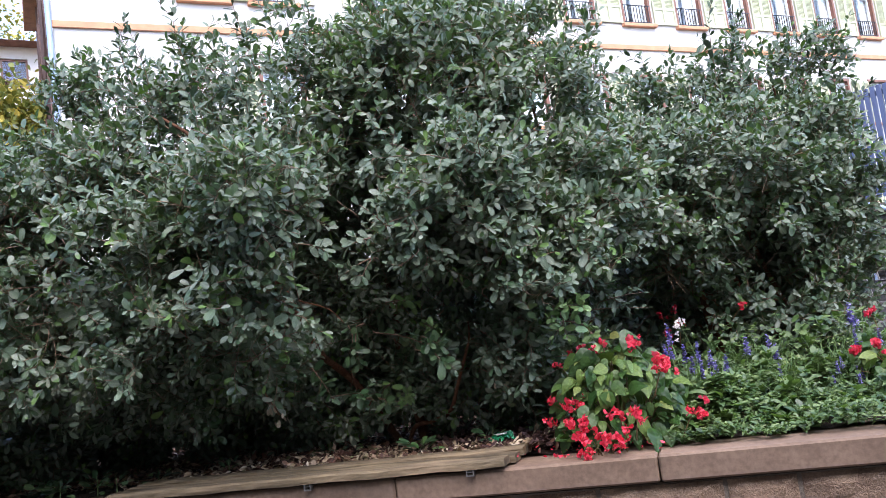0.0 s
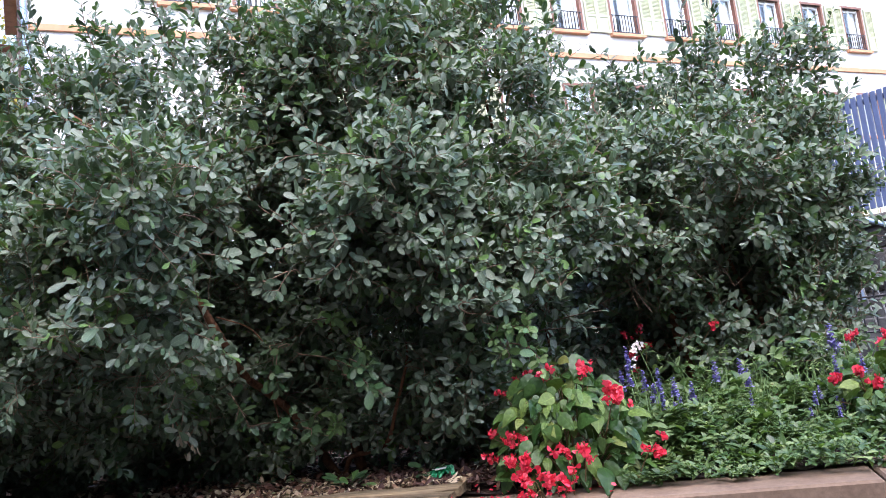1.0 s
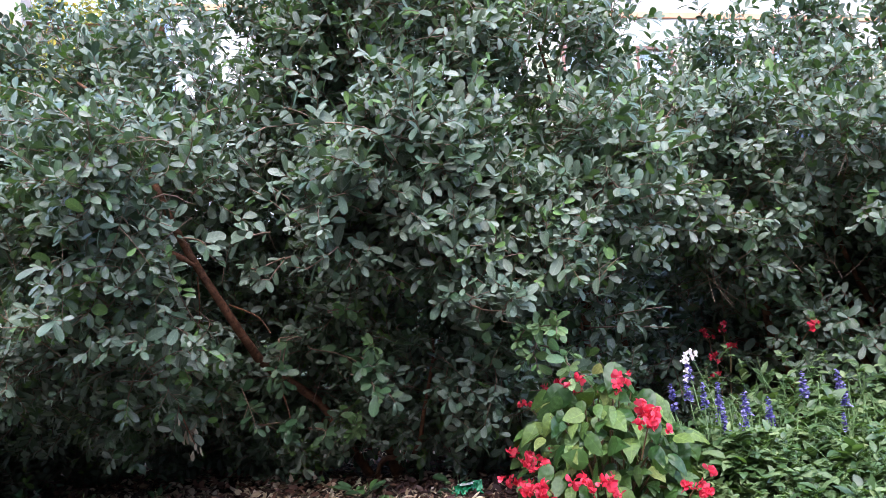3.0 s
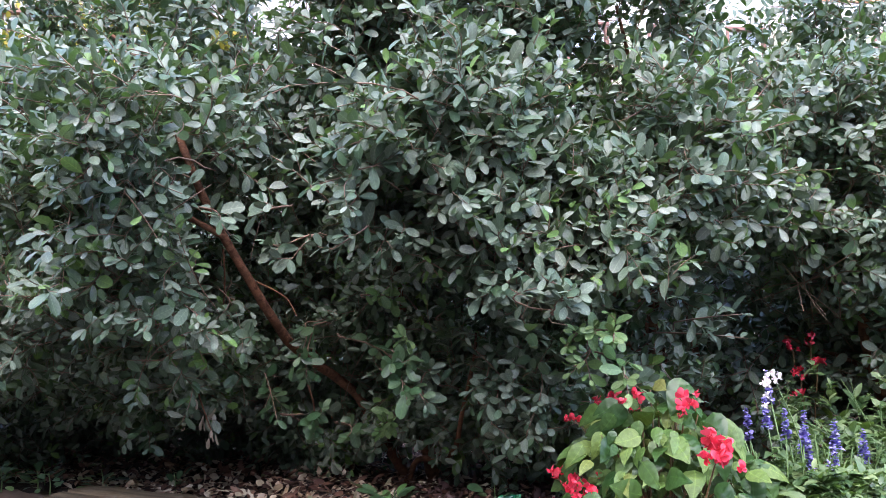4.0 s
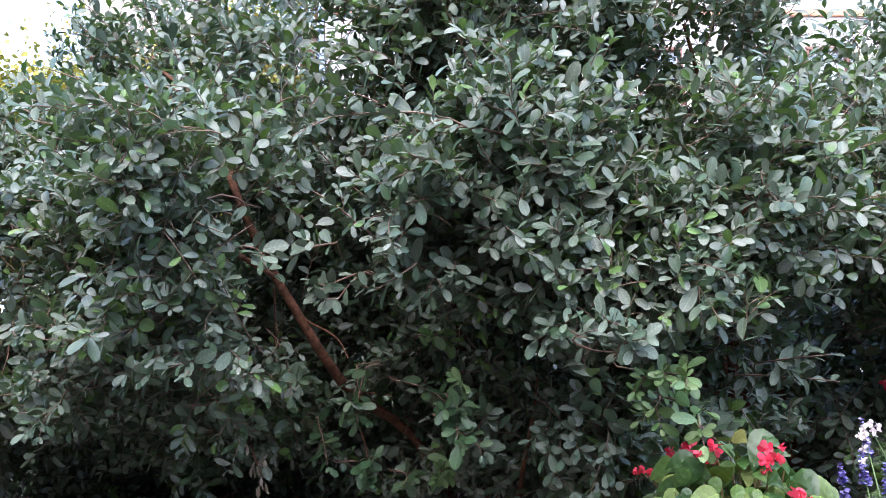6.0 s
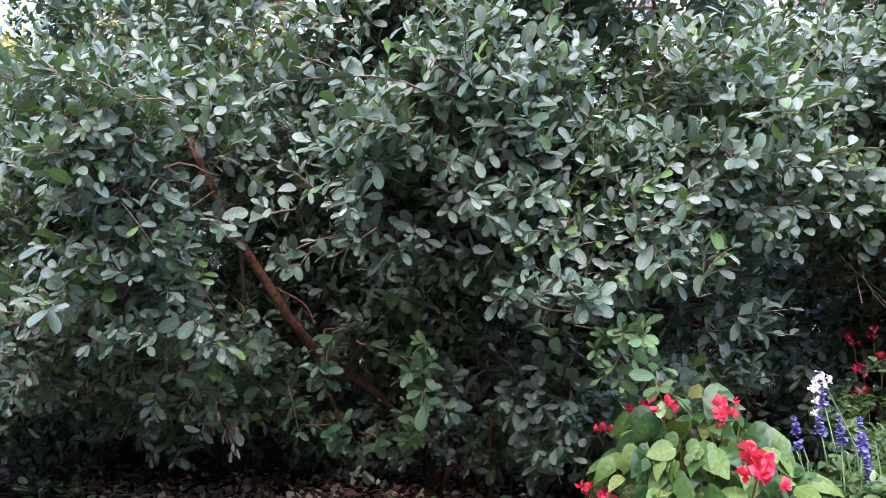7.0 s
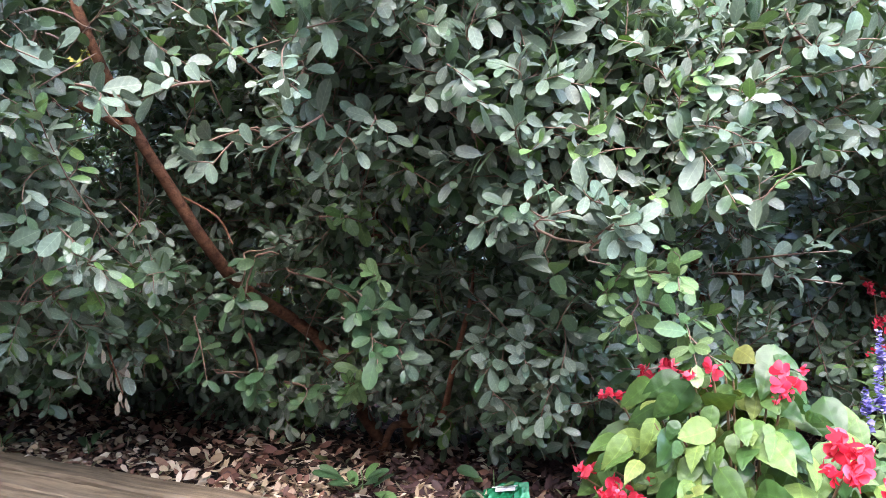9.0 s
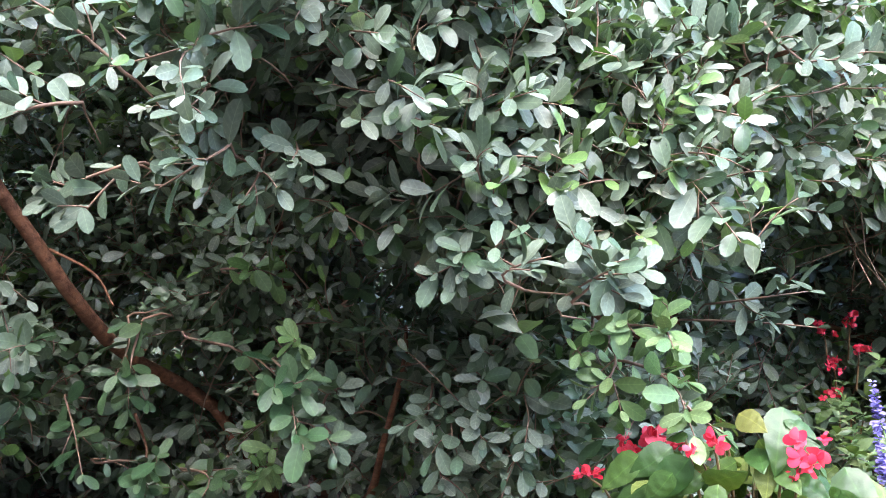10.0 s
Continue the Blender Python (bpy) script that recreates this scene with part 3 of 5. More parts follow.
# clumps: centre, radii, fullness; shoots: base, tip, leaf length, arch
LEFT = [(-1.66, 2.80, 1.42, 0.46, 0.46, 0.46, 1.0), (-2.30, 2.80, 1.50, 0.60, 0.50, 0.56, 0.9), (-1.66, 3.22, 2.06, 0.50, 0.40, 0.50, 0.8), (-2.36, 3.22, 2.04, 0.62, 0.44, 0.50, 0.8),
        (-1.38, 2.60, 1.62, 0.26, 0.38, 0.28, 1.0), (-2.0, 3.10, 0.98, 0.45, 0.30, 0.24, 1.1), (-2.55, 3.08, 1.12, 0.55, 0.40, 0.30, 0.8), (-2.6, 3.72, 0.85, 0.7, 0.28, 0.36, 1.5)]
LEFT += [(-3.95, 3.65, 0.85, 0.45, 0.35, 0.42, 1.3), (-3.05, 3.3, 0.74, 0.35, 0.22, 0.2, 1.0), (-3.4, 3.6, 0.95, 0.6, 0.3, 0.45, 1.3), (-3.35, 2.95, 0.95, 0.45, 0.36, 0.36, 0.9), (-3.10, 2.70, 1.40, 0.55, 0.50, 0.70, 0.8), (-1.75, 3.62, 1.10, 0.60, 0.32, 0.50, 1.3),
         (-2.05, 3.75, 1.55, 0.50, 0.30, 0.45, 1.3), (-2.70, 3.60, 1.20, 0.60, 0.35, 0.60, 0.5), (-3.05, 3.00, 1.86, 0.50, 0.48, 0.36, 0.8)]
LEFT_SHOOTS = [(-1.55, 2.65, 1.20, -1.35, 2.485, 1.11, 0.053, 0.06), (-2.05, 2.68, 1.12, -1.927, 2.515, 1.045, 0.052, 0.04), (-1.76, 2.60, 1.30, -1.60, 2.41, 1.22, 0.052, 0.05),
               (-1.55, 2.62, 1.50, -1.28, 2.48, 1.42, 0.052, 0.03), (-1.70, 2.62, 1.60, -1.36, 2.42, 1.66, 0.046, 0.02), (-1.82, 2.60, 1.52, -1.55, 2.40, 1.52, 0.046, 0.03),
               (-1.72, 2.65, 1.74, -1.40, 2.45, 1.80, 0.046, 0.03), (-1.95, 2.70, 1.10, -1.92, 2.42, 0.98, 0.052, 0.05)]
LEFT_SHOOTS += [(-2.22, 2.95, 2.10, -2.25, 2.75, 2.36, 0.046, 0.0), (-2.05, 2.95, 2.15, -2.02, 2.80, 2.44, 0.046, 0.0), (-1.85, 2.98, 2.25, -1.84, 2.86, 2.52, 0.046, 0.0),
                (-1.60, 3.05, 2.25, -1.62, 2.95, 2.52, 0.046, 0.0), (-2.45, 2.95, 2.05, -2.48, 2.78, 2.24, 0.046, 0.0), (-2.12, 3.00, 2.2, -2.15, 2.90, 2.48, 0.046, 0.0)]
# low inner shoots of the left shrub, their shade painted into the leaf colour
LEFT_SHADED = [(-1.778, 3.014, 1.130, -1.715, 2.941, 1.050, 0.053, 0.04), (-1.726, 3.014, 1.096, -1.556, 2.941, 1.025, 0.053, 0.04), (-1.670, 3.045, 0.991, -1.523, 2.983, 0.961, 0.053, 0.04),
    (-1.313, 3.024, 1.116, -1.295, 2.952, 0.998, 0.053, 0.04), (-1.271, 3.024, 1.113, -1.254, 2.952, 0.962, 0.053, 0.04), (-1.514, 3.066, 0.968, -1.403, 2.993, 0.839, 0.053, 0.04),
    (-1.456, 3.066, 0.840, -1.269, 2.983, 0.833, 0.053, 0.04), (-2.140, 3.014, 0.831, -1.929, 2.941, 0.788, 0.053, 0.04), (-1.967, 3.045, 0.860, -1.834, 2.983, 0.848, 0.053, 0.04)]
LEFT_SHOOTS += [(-1.69, 2.76, 1.81, -2.10, 2.66, 2.20, 0.048, 0.04), (-1.76, 2.80, 1.86, -1.72, 2.70, 2.12, 0.048, 0.0), (-1.79, 2.70, 1.60, -2.32, 2.60, 1.97, 0.048, 0.03), (-1.68, 2.66, 1.57, -2.20, 2.56, 1.77, 0.048, 0.03),
                (-1.68, 2.82, 1.87, -1.50, 2.72, 2.06, 0.048, 0.0)]
LEFT_SHOOTS += [(-1.292, 2.567, 1.532, -1.212, 2.484, 1.423, 0.054, 0.04), (-1.304, 2.546, 1.492, -1.282, 2.484, 1.426, 0.054, 0.04), (-1.303, 2.598, 1.413, -1.156, 2.546, 1.362, 0.054, 0.04),
    (-1.637, 2.816, 1.374, -1.582, 2.744, 1.277, 0.054, 0.04), (-1.532, 2.650, 1.266, -1.360, 2.588, 1.204, 0.054, 0.04), (-1.525, 2.629, 1.220, -1.357, 2.567, 1.149, 0.054, 0.04),
    (-1.423, 2.650, 1.196, -1.267, 2.577, 1.144, 0.054, 0.04)]
LEFT_YOUNG = [(-1.50, 2.70, 1.42, -1.36, 2.55, 1.30, 0.05, 0.05)]
LEFT_LIMBS = [([(-1.354, 3.620, 0.530), (-1.474, 3.550, 0.767), (-1.533, 3.520, 0.879), (-1.580, 3.300, 1.020), (-1.558, 3.151, 1.138), (-1.583, 3.070, 1.270), (-1.607, 2.994, 1.396), (-1.635, 2.940, 1.520), (-1.658, 2.898, 1.643), (-1.770, 2.880, 1.904), (-1.948, 2.860, 2.063)], [0.018, 0.017, 0.016, 0.016, 0.0155, 0.0145, 0.0135, 0.012, 0.0115, 0.009, 0.005]),
              ([(-1.603, 2.995, 1.388), (-1.667, 2.930, 1.443), (-1.657, 2.900, 1.446), (-1.643, 2.800, 1.475)], [0.010, 0.009, 0.008, 0.004]),
              ([(-1.579, 2.970, 1.345), (-1.596, 2.990, 1.258), (-1.623, 3.010, 1.175)], [0.003, 0.0025, 0.0018]),
              ([(-1.531, 3.060, 1.246), (-1.394, 3.030, 1.193), (-1.322, 3.000, 1.133)], [0.003, 0.0025, 0.0018]),
              ([(-1.830, 2.810, 1.377), (-1.742, 2.810, 1.493)], [0.003, 0.0025, 0.0018]),
              ([(-1.830, 2.810, 1.371), (-1.714, 2.780, 1.382)], [0.003, 0.0025, 0.0018]),
              ([(-1.725, 2.860, 1.398), (-1.735, 2.880, 1.286), (-1.761, 2.880, 1.172)], [0.003, 0.0025, 0.0018]),
              ([(-1.639, 2.760, 1.462), (-1.724, 2.800, 1.367), (-1.787, 2.820, 1.312)], [0.003, 0.0025, 0.0018]),
              ([(-1.726, 2.980, 0.998), (-1.683, 2.960, 0.909), (-1.609, 2.940, 0.800)], [0.003, 0.0025, 0.0018]),
              ([(-1.340, 3.060, 0.935), (-1.336, 3.080, 0.870), (-1.324, 3.060, 0.836)], [0.003, 0.0025, 0.0018]),
              ([(-2.35, 3.85, 0.53), (-2.30, 3.55, 0.95), (-2.35, 3.15, 1.45)], [0.024, 0.018, 0.010])]
MIDDLE = [(-0.80, 3.04, 1.55, 0.32, 0.36, 0.34, 1.2), (-0.51, 3.22, 1.34, 0.28, 0.28, 0.24, 2.0), (-0.47, 3.08, 1.20, 0.20, 0.20, 0.16, 2.2), (-0.90, 2.98, 1.42, 0.18, 0.14, 0.17, 2.6), (-0.98, 3.38, 2.05, 0.48, 0.42, 0.46, 1.25), (-0.58, 3.78, 2.12, 0.36, 0.38, 0.46, 0.9),
          (-0.30, 3.52, 1.55, 0.26, 0.38, 0.32, 1.0), (-0.95, 3.72, 0.95, 0.55, 0.36, 0.42, 0.9), (-0.60, 3.52, 0.84, 0.30, 0.26, 0.26, 0.8)]
MIDDLE += [(-1.05, 3.85, 2.55, 0.48, 0.40, 0.32, 0.7), (-1.36, 3.55, 1.40, 0.40, 0.28, 0.45, 1.1), (-0.70, 3.70, 1.40, 0.50, 0.30, 0.40, 0.6), (-0.68, 3.23, 0.93, 0.16, 0.11, 0.20, 2.6),
           (-1.30, 3.55, 1.90, 0.36, 0.28, 0.50, 1.1), (-1.10, 3.52, 0.88, 0.34, 0.20, 0.24, 0.9)]
# shrubs added behind the hedge to stop light leaking in from the back
BACK = [(x, 4.75 + 0.1 * (k % 2), 1.0 + 0.25 * (k % 2), 0.42, 0.35, 0.62, 2.2) for k, x in enumerate((-3.2, -2.6, -2.0, -1.45, -0.95, -0.45, 0.05, 0.5))]
BACK += [(-3.75, 4.7, 1.1, 0.45, 0.4, 0.7, 1.8), (-4.4, 4.6, 1.1, 0.5, 0.4, 0.7, 1.8), (-5.1, 4.5, 1.1, 0.5, 0.4, 0.7, 1.8)] + [(-5.2 + 0.62 * k, 4.55, 0.68, 0.42, 0.25, 0.24, 2.0) for k in range(10)]
BACK_LIMBS = [([(-1.6, 4.9, 0.53), (-1.5, 4.85, 1.0), (-1.4, 4.8, 1.5)], [0.03, 0.02, 0.01]), ([(-0.4, 4.9, 0.53), (-0.5, 4.85, 1.0), (-0.5, 4.8, 1.5)], [0.03, 0.02, 0.01])]
MIDDLE_SHOOTS = [(-0.685, 2.900, 1.292, -0.650, 2.816, 1.460, 0.053, 0.02), (-0.544, 3.066, 1.302, -0.509, 3.024, 1.423, 0.053, 0.02), (-0.412, 3.087, 1.357, -0.390, 3.045, 1.457, 0.053, 0.02),
    (-0.345, 3.212, 1.364, -0.367, 3.128, 1.435, 0.053, 0.02), (-0.439, 3.253, 1.309, -0.451, 3.170, 1.383, 0.053, 0.02), (-0.260, 3.170, 1.433, -0.259, 3.139, 1.496, 0.053, 0.02),
    (-0.260, 3.170, 1.433, -0.152, 3.087, 1.411, 0.053, 0.02), (-0.387, 3.461, 1.335, -0.257, 3.482, 1.401, 0.053, 0.02), (-0.335, 3.503, 1.223, -0.200, 3.513, 1.242, 0.053, 0.02),
    (-0.384, 3.503, 1.070, -0.195, 3.513, 1.088, 0.053, 0.02)]
MIDDLE_SHOOTS += [(-0.673, 3.014, 1.152, -0.603, 2.920, 1.200, 0.053, 0.02), (-0.689, 2.931, 1.248, -0.720, 2.879, 1.261, 0.053, 0.02), (-0.653, 2.962, 1.209, -0.635, 2.889, 1.147, 0.053, 0.02),
    (-0.500, 2.920, 1.116, -0.418, 2.816, 1.150, 0.053, 0.02), (-0.556, 2.920, 1.131, -0.492, 2.837, 1.170, 0.053, 0.02), (-0.577, 2.920, 1.235, -0.575, 2.827, 1.292, 0.053, 0.02),
    (-0.452, 3.482, 1.140, -0.344, 3.451, 1.190, 0.053, 0.02), (-0.395, 3.482, 1.138, -0.320, 3.440, 1.220, 0.053, 0.02), (-0.371, 3.212, 1.329, -0.394, 3.128, 1.274, 0.053, 0.02),
    (-0.529, 3.149, 1.485, -0.459, 3.087, 1.516, 0.053, 0.02)]
MIDDLE_SHOOTS += [(-0.592, 3.118, 1.447, -0.585, 3.066, 1.492, 0.053, 0.02), (-0.665, 3.045, 1.434, -0.655, 2.983, 1.485, 0.053, 0.02)]
MIDDLE_SHOOTS += [(-0.969, 2.671, 1.421, -1.023, 2.577, 1.500, 0.054, 0.04), (-1.023, 2.650, 1.391, -1.109, 2.588, 1.363, 0.054, 0.04), (-1.099, 2.806, 1.338, -1.168, 2.723, 1.291, 0.054, 0.04),
    (-1.088, 2.806, 1.339, -1.109, 2.723, 1.258, 0.054, 0.04), (-0.902, 2.785, 1.343, -0.948, 2.692, 1.282, 0.054, 0.04), (-0.908, 2.858, 1.370, -0.895, 2.785, 1.262, 0.054, 0.04),
    (-0.908, 2.858, 1.375, -0.818, 2.796, 1.316, 0.054, 0.04), (-0.920, 2.733, 1.433, -0.892, 2.671, 1.366, 0.054, 0.04), (-0.937, 2.754, 1.443, -0.807, 2.712, 1.468, 0.054, 0.04),
    (-0.925, 2.754, 1.446, -0.949, 2.692, 1.505, 0.054, 0.04)]
MIDDLE_SHOOTS += [(-0.990, 3.118, 1.417, -0.944, 3.045, 1.326, 0.054, 0.04), (-0.991, 3.149, 0.955, -0.940, 3.087, 0.880, 0.054, 0.04), (-0.936, 3.149, 0.922, -0.945, 3.087, 0.980, 0.054, 0.04),
    (-0.866, 3.316, 1.034, -0.785, 3.232, 0.967, 0.054, 0.04), (-0.756, 3.253, 1.073, -0.695, 3.170, 0.978, 0.054, 0.04), (-0.841, 3.336, 0.809, -0.840, 3.274, 0.741, 0.054, 0.04),
    (-0.834, 3.336, 0.797, -0.723, 3.253, 0.782, 0.054, 0.04)]
MIDDLE_SHOOTS += [(-0.78, 2.9, 1.6, -0.94, 2.54, 1.64, 0.052, 0.02), (-0.85, 3.05, 1.6, -1.02, 2.87, 1.525, 0.05, 0.04), (-0.7, 2.95, 1.58, -0.6, 2.74, 1.72, 0.052, 0.02), (-0.62, 2.98, 1.46, -0.52, 2.8, 1.6, 0.052, 0.02)]
MIDDLE_SHOOTS += [(-0.95, 2.98, 1.62, -0.935, 2.80, 1.79, 0.053, 0.0), (-1.22, 3.02, 1.55, -1.30, 2.86, 1.72, 0.052, 0.0), (-0.62, 2.90, 1.52, -0.616, 2.74, 1.70, 0.053, 0.0)]
MIDDLE_SHOOTS += [(-0.810, 3.200, 0.978, -0.786, 3.100, 0.915, 0.05, 0.04), (-0.714, 3.180, 0.960, -0.683, 3.080, 0.898, 0.05, 0.04), (-0.660, 3.180, 0.989, -0.611, 3.100, 0.923, 0.05, 0.04),
    (-0.865, 3.220, 0.874, -0.772, 3.120, 0.825, 0.05, 0.04), (-0.707, 3.200, 0.885, -0.632, 3.120, 0.843, 0.05, 0.04), (-0.754, 3.160, 0.933, -0.724, 3.080, 0.875, 0.05, 0.04)]
MIDDLE_YOUNG = [(-1.18, 3.108, 1.186, -1.07, 3.045, 1.178, 0.052, 0.04), (-1.014, 3.066, 1.083, -0.949, 3.004, 1.047, 0.052, 0.04), (-1.191, 3.274, 0.83, -1.176, 3.212, 0.793, 0.052, 0.04),
    (-0.509, 3.127, 1.079, -0.527, 3.056, 1.029, 0.048, 0.04), (-0.489, 3.11, 1.062, -0.386, 3.029, 1.063, 0.048, 0.04), (-0.489, 3.11, 1.052, -0.441, 3.038, 1.077, 0.048, 0.04), (-0.487, 3.11, 1.042, -0.505, 3.038, 0.968, 0.048, 0.04), (-0.468, 3.11, 1.014, -0.371, 3.029, 0.958, 0.048, 0.04)]
MIDDLE_LIMBS = [([(-1.321, 3.530, 0.530), (-1.261, 3.500, 0.641), (-1.175, 3.480, 0.661), (-1.065, 3.420, 0.698), (-0.985, 3.340, 0.825), (-0.896, 3.270, 0.995), (-0.892, 3.280, 1.065)], [0.010, 0.010, 0.0095, 0.009, 0.007, 0.005, 0.003]),
                ([(-0.896, 3.270, 0.995), (-0.822, 3.240, 0.989), (-0.735, 3.210, 0.983)], [0.0035, 0.003, 0.002]),
                ([(-0.60, 3.66, 1.16), (-0.532, 3.320, 1.239), (-0.344, 3.210, 1.364), (-0.260, 3.170, 1.433), (-0.179, 3.120, 1.445)], [0.007, 0.006, 0.0052, 0.0045, 0.003]),
                ([(-1.25, 3.60, 0.53), (-1.30, 3.50, 1.20), (-1.27, 3.45, 1.70), (-1.22, 3.50, 2.10)], [0.024, 0.018, 0.013, 0.008]),
                ([(-0.62, 4.05, 0.53), (-0.58, 3.95, 1.00), (-0.50, 3.75, 1.50)], [0.018, 0.013, 0.008])]
RIGHT = [(0.25, 4.18, 1.58, 0.42, 0.46, 0.38, 1.0), (-0.10, 3.98, 1.50, 0.30, 0.42, 0.38, 1.0), (0.68, 4.45, 1.55, 0.30, 0.38, 0.48, 1.0),
         (0.10, 4.55, 2.05, 0.34, 0.30, 0.34, 0.55), (0.58, 4.65, 2.10, 0.40, 0.30, 0.34, 0.6), (0.25, 4.30, 1.02, 0.45, 0.36, 0.36, 0.8),
         (-0.28, 4.30, 1.92, 0.28, 0.28, 0.24, 0.6), (-0.20, 4.20, 1.00, 0.35, 0.36, 0.40, 0.7), (0.62, 4.45, 1.00, 0.25, 0.30, 0.35, 0.8)]
RIGHT_SHOOTS = [(-0.10, 3.85, 1.42, -0.14, 3.55, 1.52, 0.05, 0.02), (-0.05, 3.85, 1.45, -0.19, 3.58, 1.40, 0.05, 0.04), (0.15, 4.00, 1.45, 0.20, 3.78, 1.38, 0.05, 0.04),
                (0.10, 4.00, 1.75, 0.03, 3.74, 1.72, 0.05, 0.02), (-0.05, 4.35, 1.95, -0.06, 4.28, 2.30, 0.05, 0.0), (0.30, 4.40, 2.00, 0.30, 4.32, 2.42, 0.05, 0.0),
                (0.50, 4.50, 2.05, 0.46, 4.42, 2.45, 0.05, 0.0), (0.68, 4.50, 1.95, 0.76, 4.45, 2.22, 0.05, 0.0), (0.78, 4.45, 1.75, 0.98, 4.35, 1.95, 0.05, 0.0)]
RIGHT_LIMBS = [([(0.15, 4.40, 0.53), (0.05, 4.20, 1.00), (0.10, 4.15, 1.50), (0.15, 4.45, 1.95)], [0.026, 0.02, 0.014, 0.007]),
               ([(0.50, 4.50, 0.53), (0.55, 4.45, 1.00), (0.52, 4.55, 1.80)], [0.022, 0.016, 0.008])]
# inner shoots of the middle shrub, also in the shade-darkened leaf colour
MIDDLE_SHADED = [(-0.836, 3.024, 1.321, -0.851, 2.941, 1.254, 0.054, 0.05), (-0.831, 3.045, 1.296, -0.762, 2.962, 1.224, 0.054, 0.05), (-1.001, 3.232, 1.107, -0.921, 3.191, 1.162, 0.054, 0.05),
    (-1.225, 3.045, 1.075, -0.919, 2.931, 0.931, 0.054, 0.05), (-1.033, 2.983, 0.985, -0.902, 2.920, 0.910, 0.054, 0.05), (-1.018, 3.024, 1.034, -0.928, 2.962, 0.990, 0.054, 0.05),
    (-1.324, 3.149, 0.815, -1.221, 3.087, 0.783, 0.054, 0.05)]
DENS = 190
GAPS = [(-1.17, 2.63, 1.36, 0.09, 0.15, 0.22), (-1.25, 2.98, 0.86, 0.34, 0.28, 0.20), (-1.36, 2.80, 1.36, 0.11, 0.12, 0.20), (-1.52, 2.95, 1.36, 0.14, 0.12, 0.24), (-1.72, 3.06, 1.45, 0.15, 0.08, 0.20), (-1.10, 2.72, 1.70, 0.09, 0.30, 0.22), (-0.85, 2.95, 0.86, 0.20, 0.22, 0.22), (-0.15, 3.45, 0.98, 0.28, 0.28, 0.26), (-0.13, 3.85, 0.95, 0.22, 0.26, 0.19), (-1.22, 3.20, 1.02, 0.24, 0.22, 0.20)]
# an open pocket round the bright young shoots
GAPS += [(-0.47, 3.06, 1.05, 0.12, 0.10, 0.085), (-0.43, 2.90, 1.06, 0.10, 0.12, 0.075), (-0.39, 2.74, 1.08, 0.08, 0.12, 0.06)]
# thin places between two crowns, through which the houses and trees behind are seen
for a, b, r in (((-1.834, 3.200, 2.092), (-2.451, 3.800, 2.377), 0.036), ((-1.636, 3.200, 2.090), (-2.194, 3.800, 2.375), 0.036), ((-1.794, 3.200, 2.081), (-2.315, 3.800, 2.328), 0.036)):
    for k in range(-2, 6):
        GAPS.append(tuple(p + (q - p) * k * 0.2 for p, q in zip(a, b)) + (r, r, r))
# the long bare branch shows through a slanting opening in the left shrub
for q in ((-1.558, 3.15, 1.138), (-1.57, 3.11, 1.20), (-1.583, 3.07, 1.27), (-1.607, 2.994, 1.396), (-1.62, 2.965, 1.46), (-1.635, 2.94, 1.52), (-1.65, 2.92, 1.58), (-1.658, 2.898, 1.643)):
    for s in (0.05, 0.11, 0.17, 0.24, 0.31, 0.38):
        GAPS.append((q[0] + (-0.05 - q[0]) * s, q[1] + (1.5 - q[1]) * s, q[2] + (1.12 - q[2]) * s, 0.052, 0.065, 0.056))
shrub("grey-green evergreen shrub overhanging the bench with red-brown branches", LEFT, LEFT_SHOOTS, LEFT_YOUNG, LEFT_LIMBS, np.random.default_rng(11), DENS, GAPS, LEFT_SHADED, [(-1.644, 2.950, 0.854, 5, 0.015), (-1.597, 2.930, 0.796, 5, 0.012), (-1.673, 2.960, 0.896, 4, 0.02)])
shrub("tall grey-green evergreen shrub with silvery oval leaves beside the begonia", MIDDLE, MIDDLE_SHOOTS, MIDDLE_YOUNG, MIDDLE_LIMBS, np.random.default_rng(12), DENS, GAPS, MIDDLE_SHADED, [(-0.735, 3.20, 0.83, 12, 0.035)], twins=MIDDLE_SHOOTS[:14])
shrub("rounded grey-green evergreen shrub behind the blue sage", RIGHT, RIGHT_SHOOTS, [], RIGHT_LIMBS, np.random.default_rng(13), DENS, GAPS, bare=34)
# added backing that keeps the inside of the hedge dark
shrub("dense evergreen shrub added at the back of the bed to keep light out", BACK, [], [], BACK_LIMBS, np.random.default_rng(14), DENS)

# one green fruit hanging in the left shrub
fruit = tagged(new("fruit"), "small oval green fruit hanging in the shrub", "fruit")
fruit.location = (-1.59, 2.66, 1.80)
tube("body", [(0, 0, 0), (0, 0, -0.004), (0, 0, -0.012), (0, 0, -0.024), (0, 0, -0.036), (0, 0, -0.042), (0, 0, -0.044)], [0.002, 0.007, 0.0125, 0.0145, 0.0115, 0.006, 0.002], SHADE_TONED, fruit, n=16, sides=12)
tube("stalk", [(0, 0, -0.002), (0.004, 0.01, 0.02), (0.02, 0.05, 0.04)], [0.0016, 0.0014, 0.0014], TWIG, fruit, n=6, sides=5)



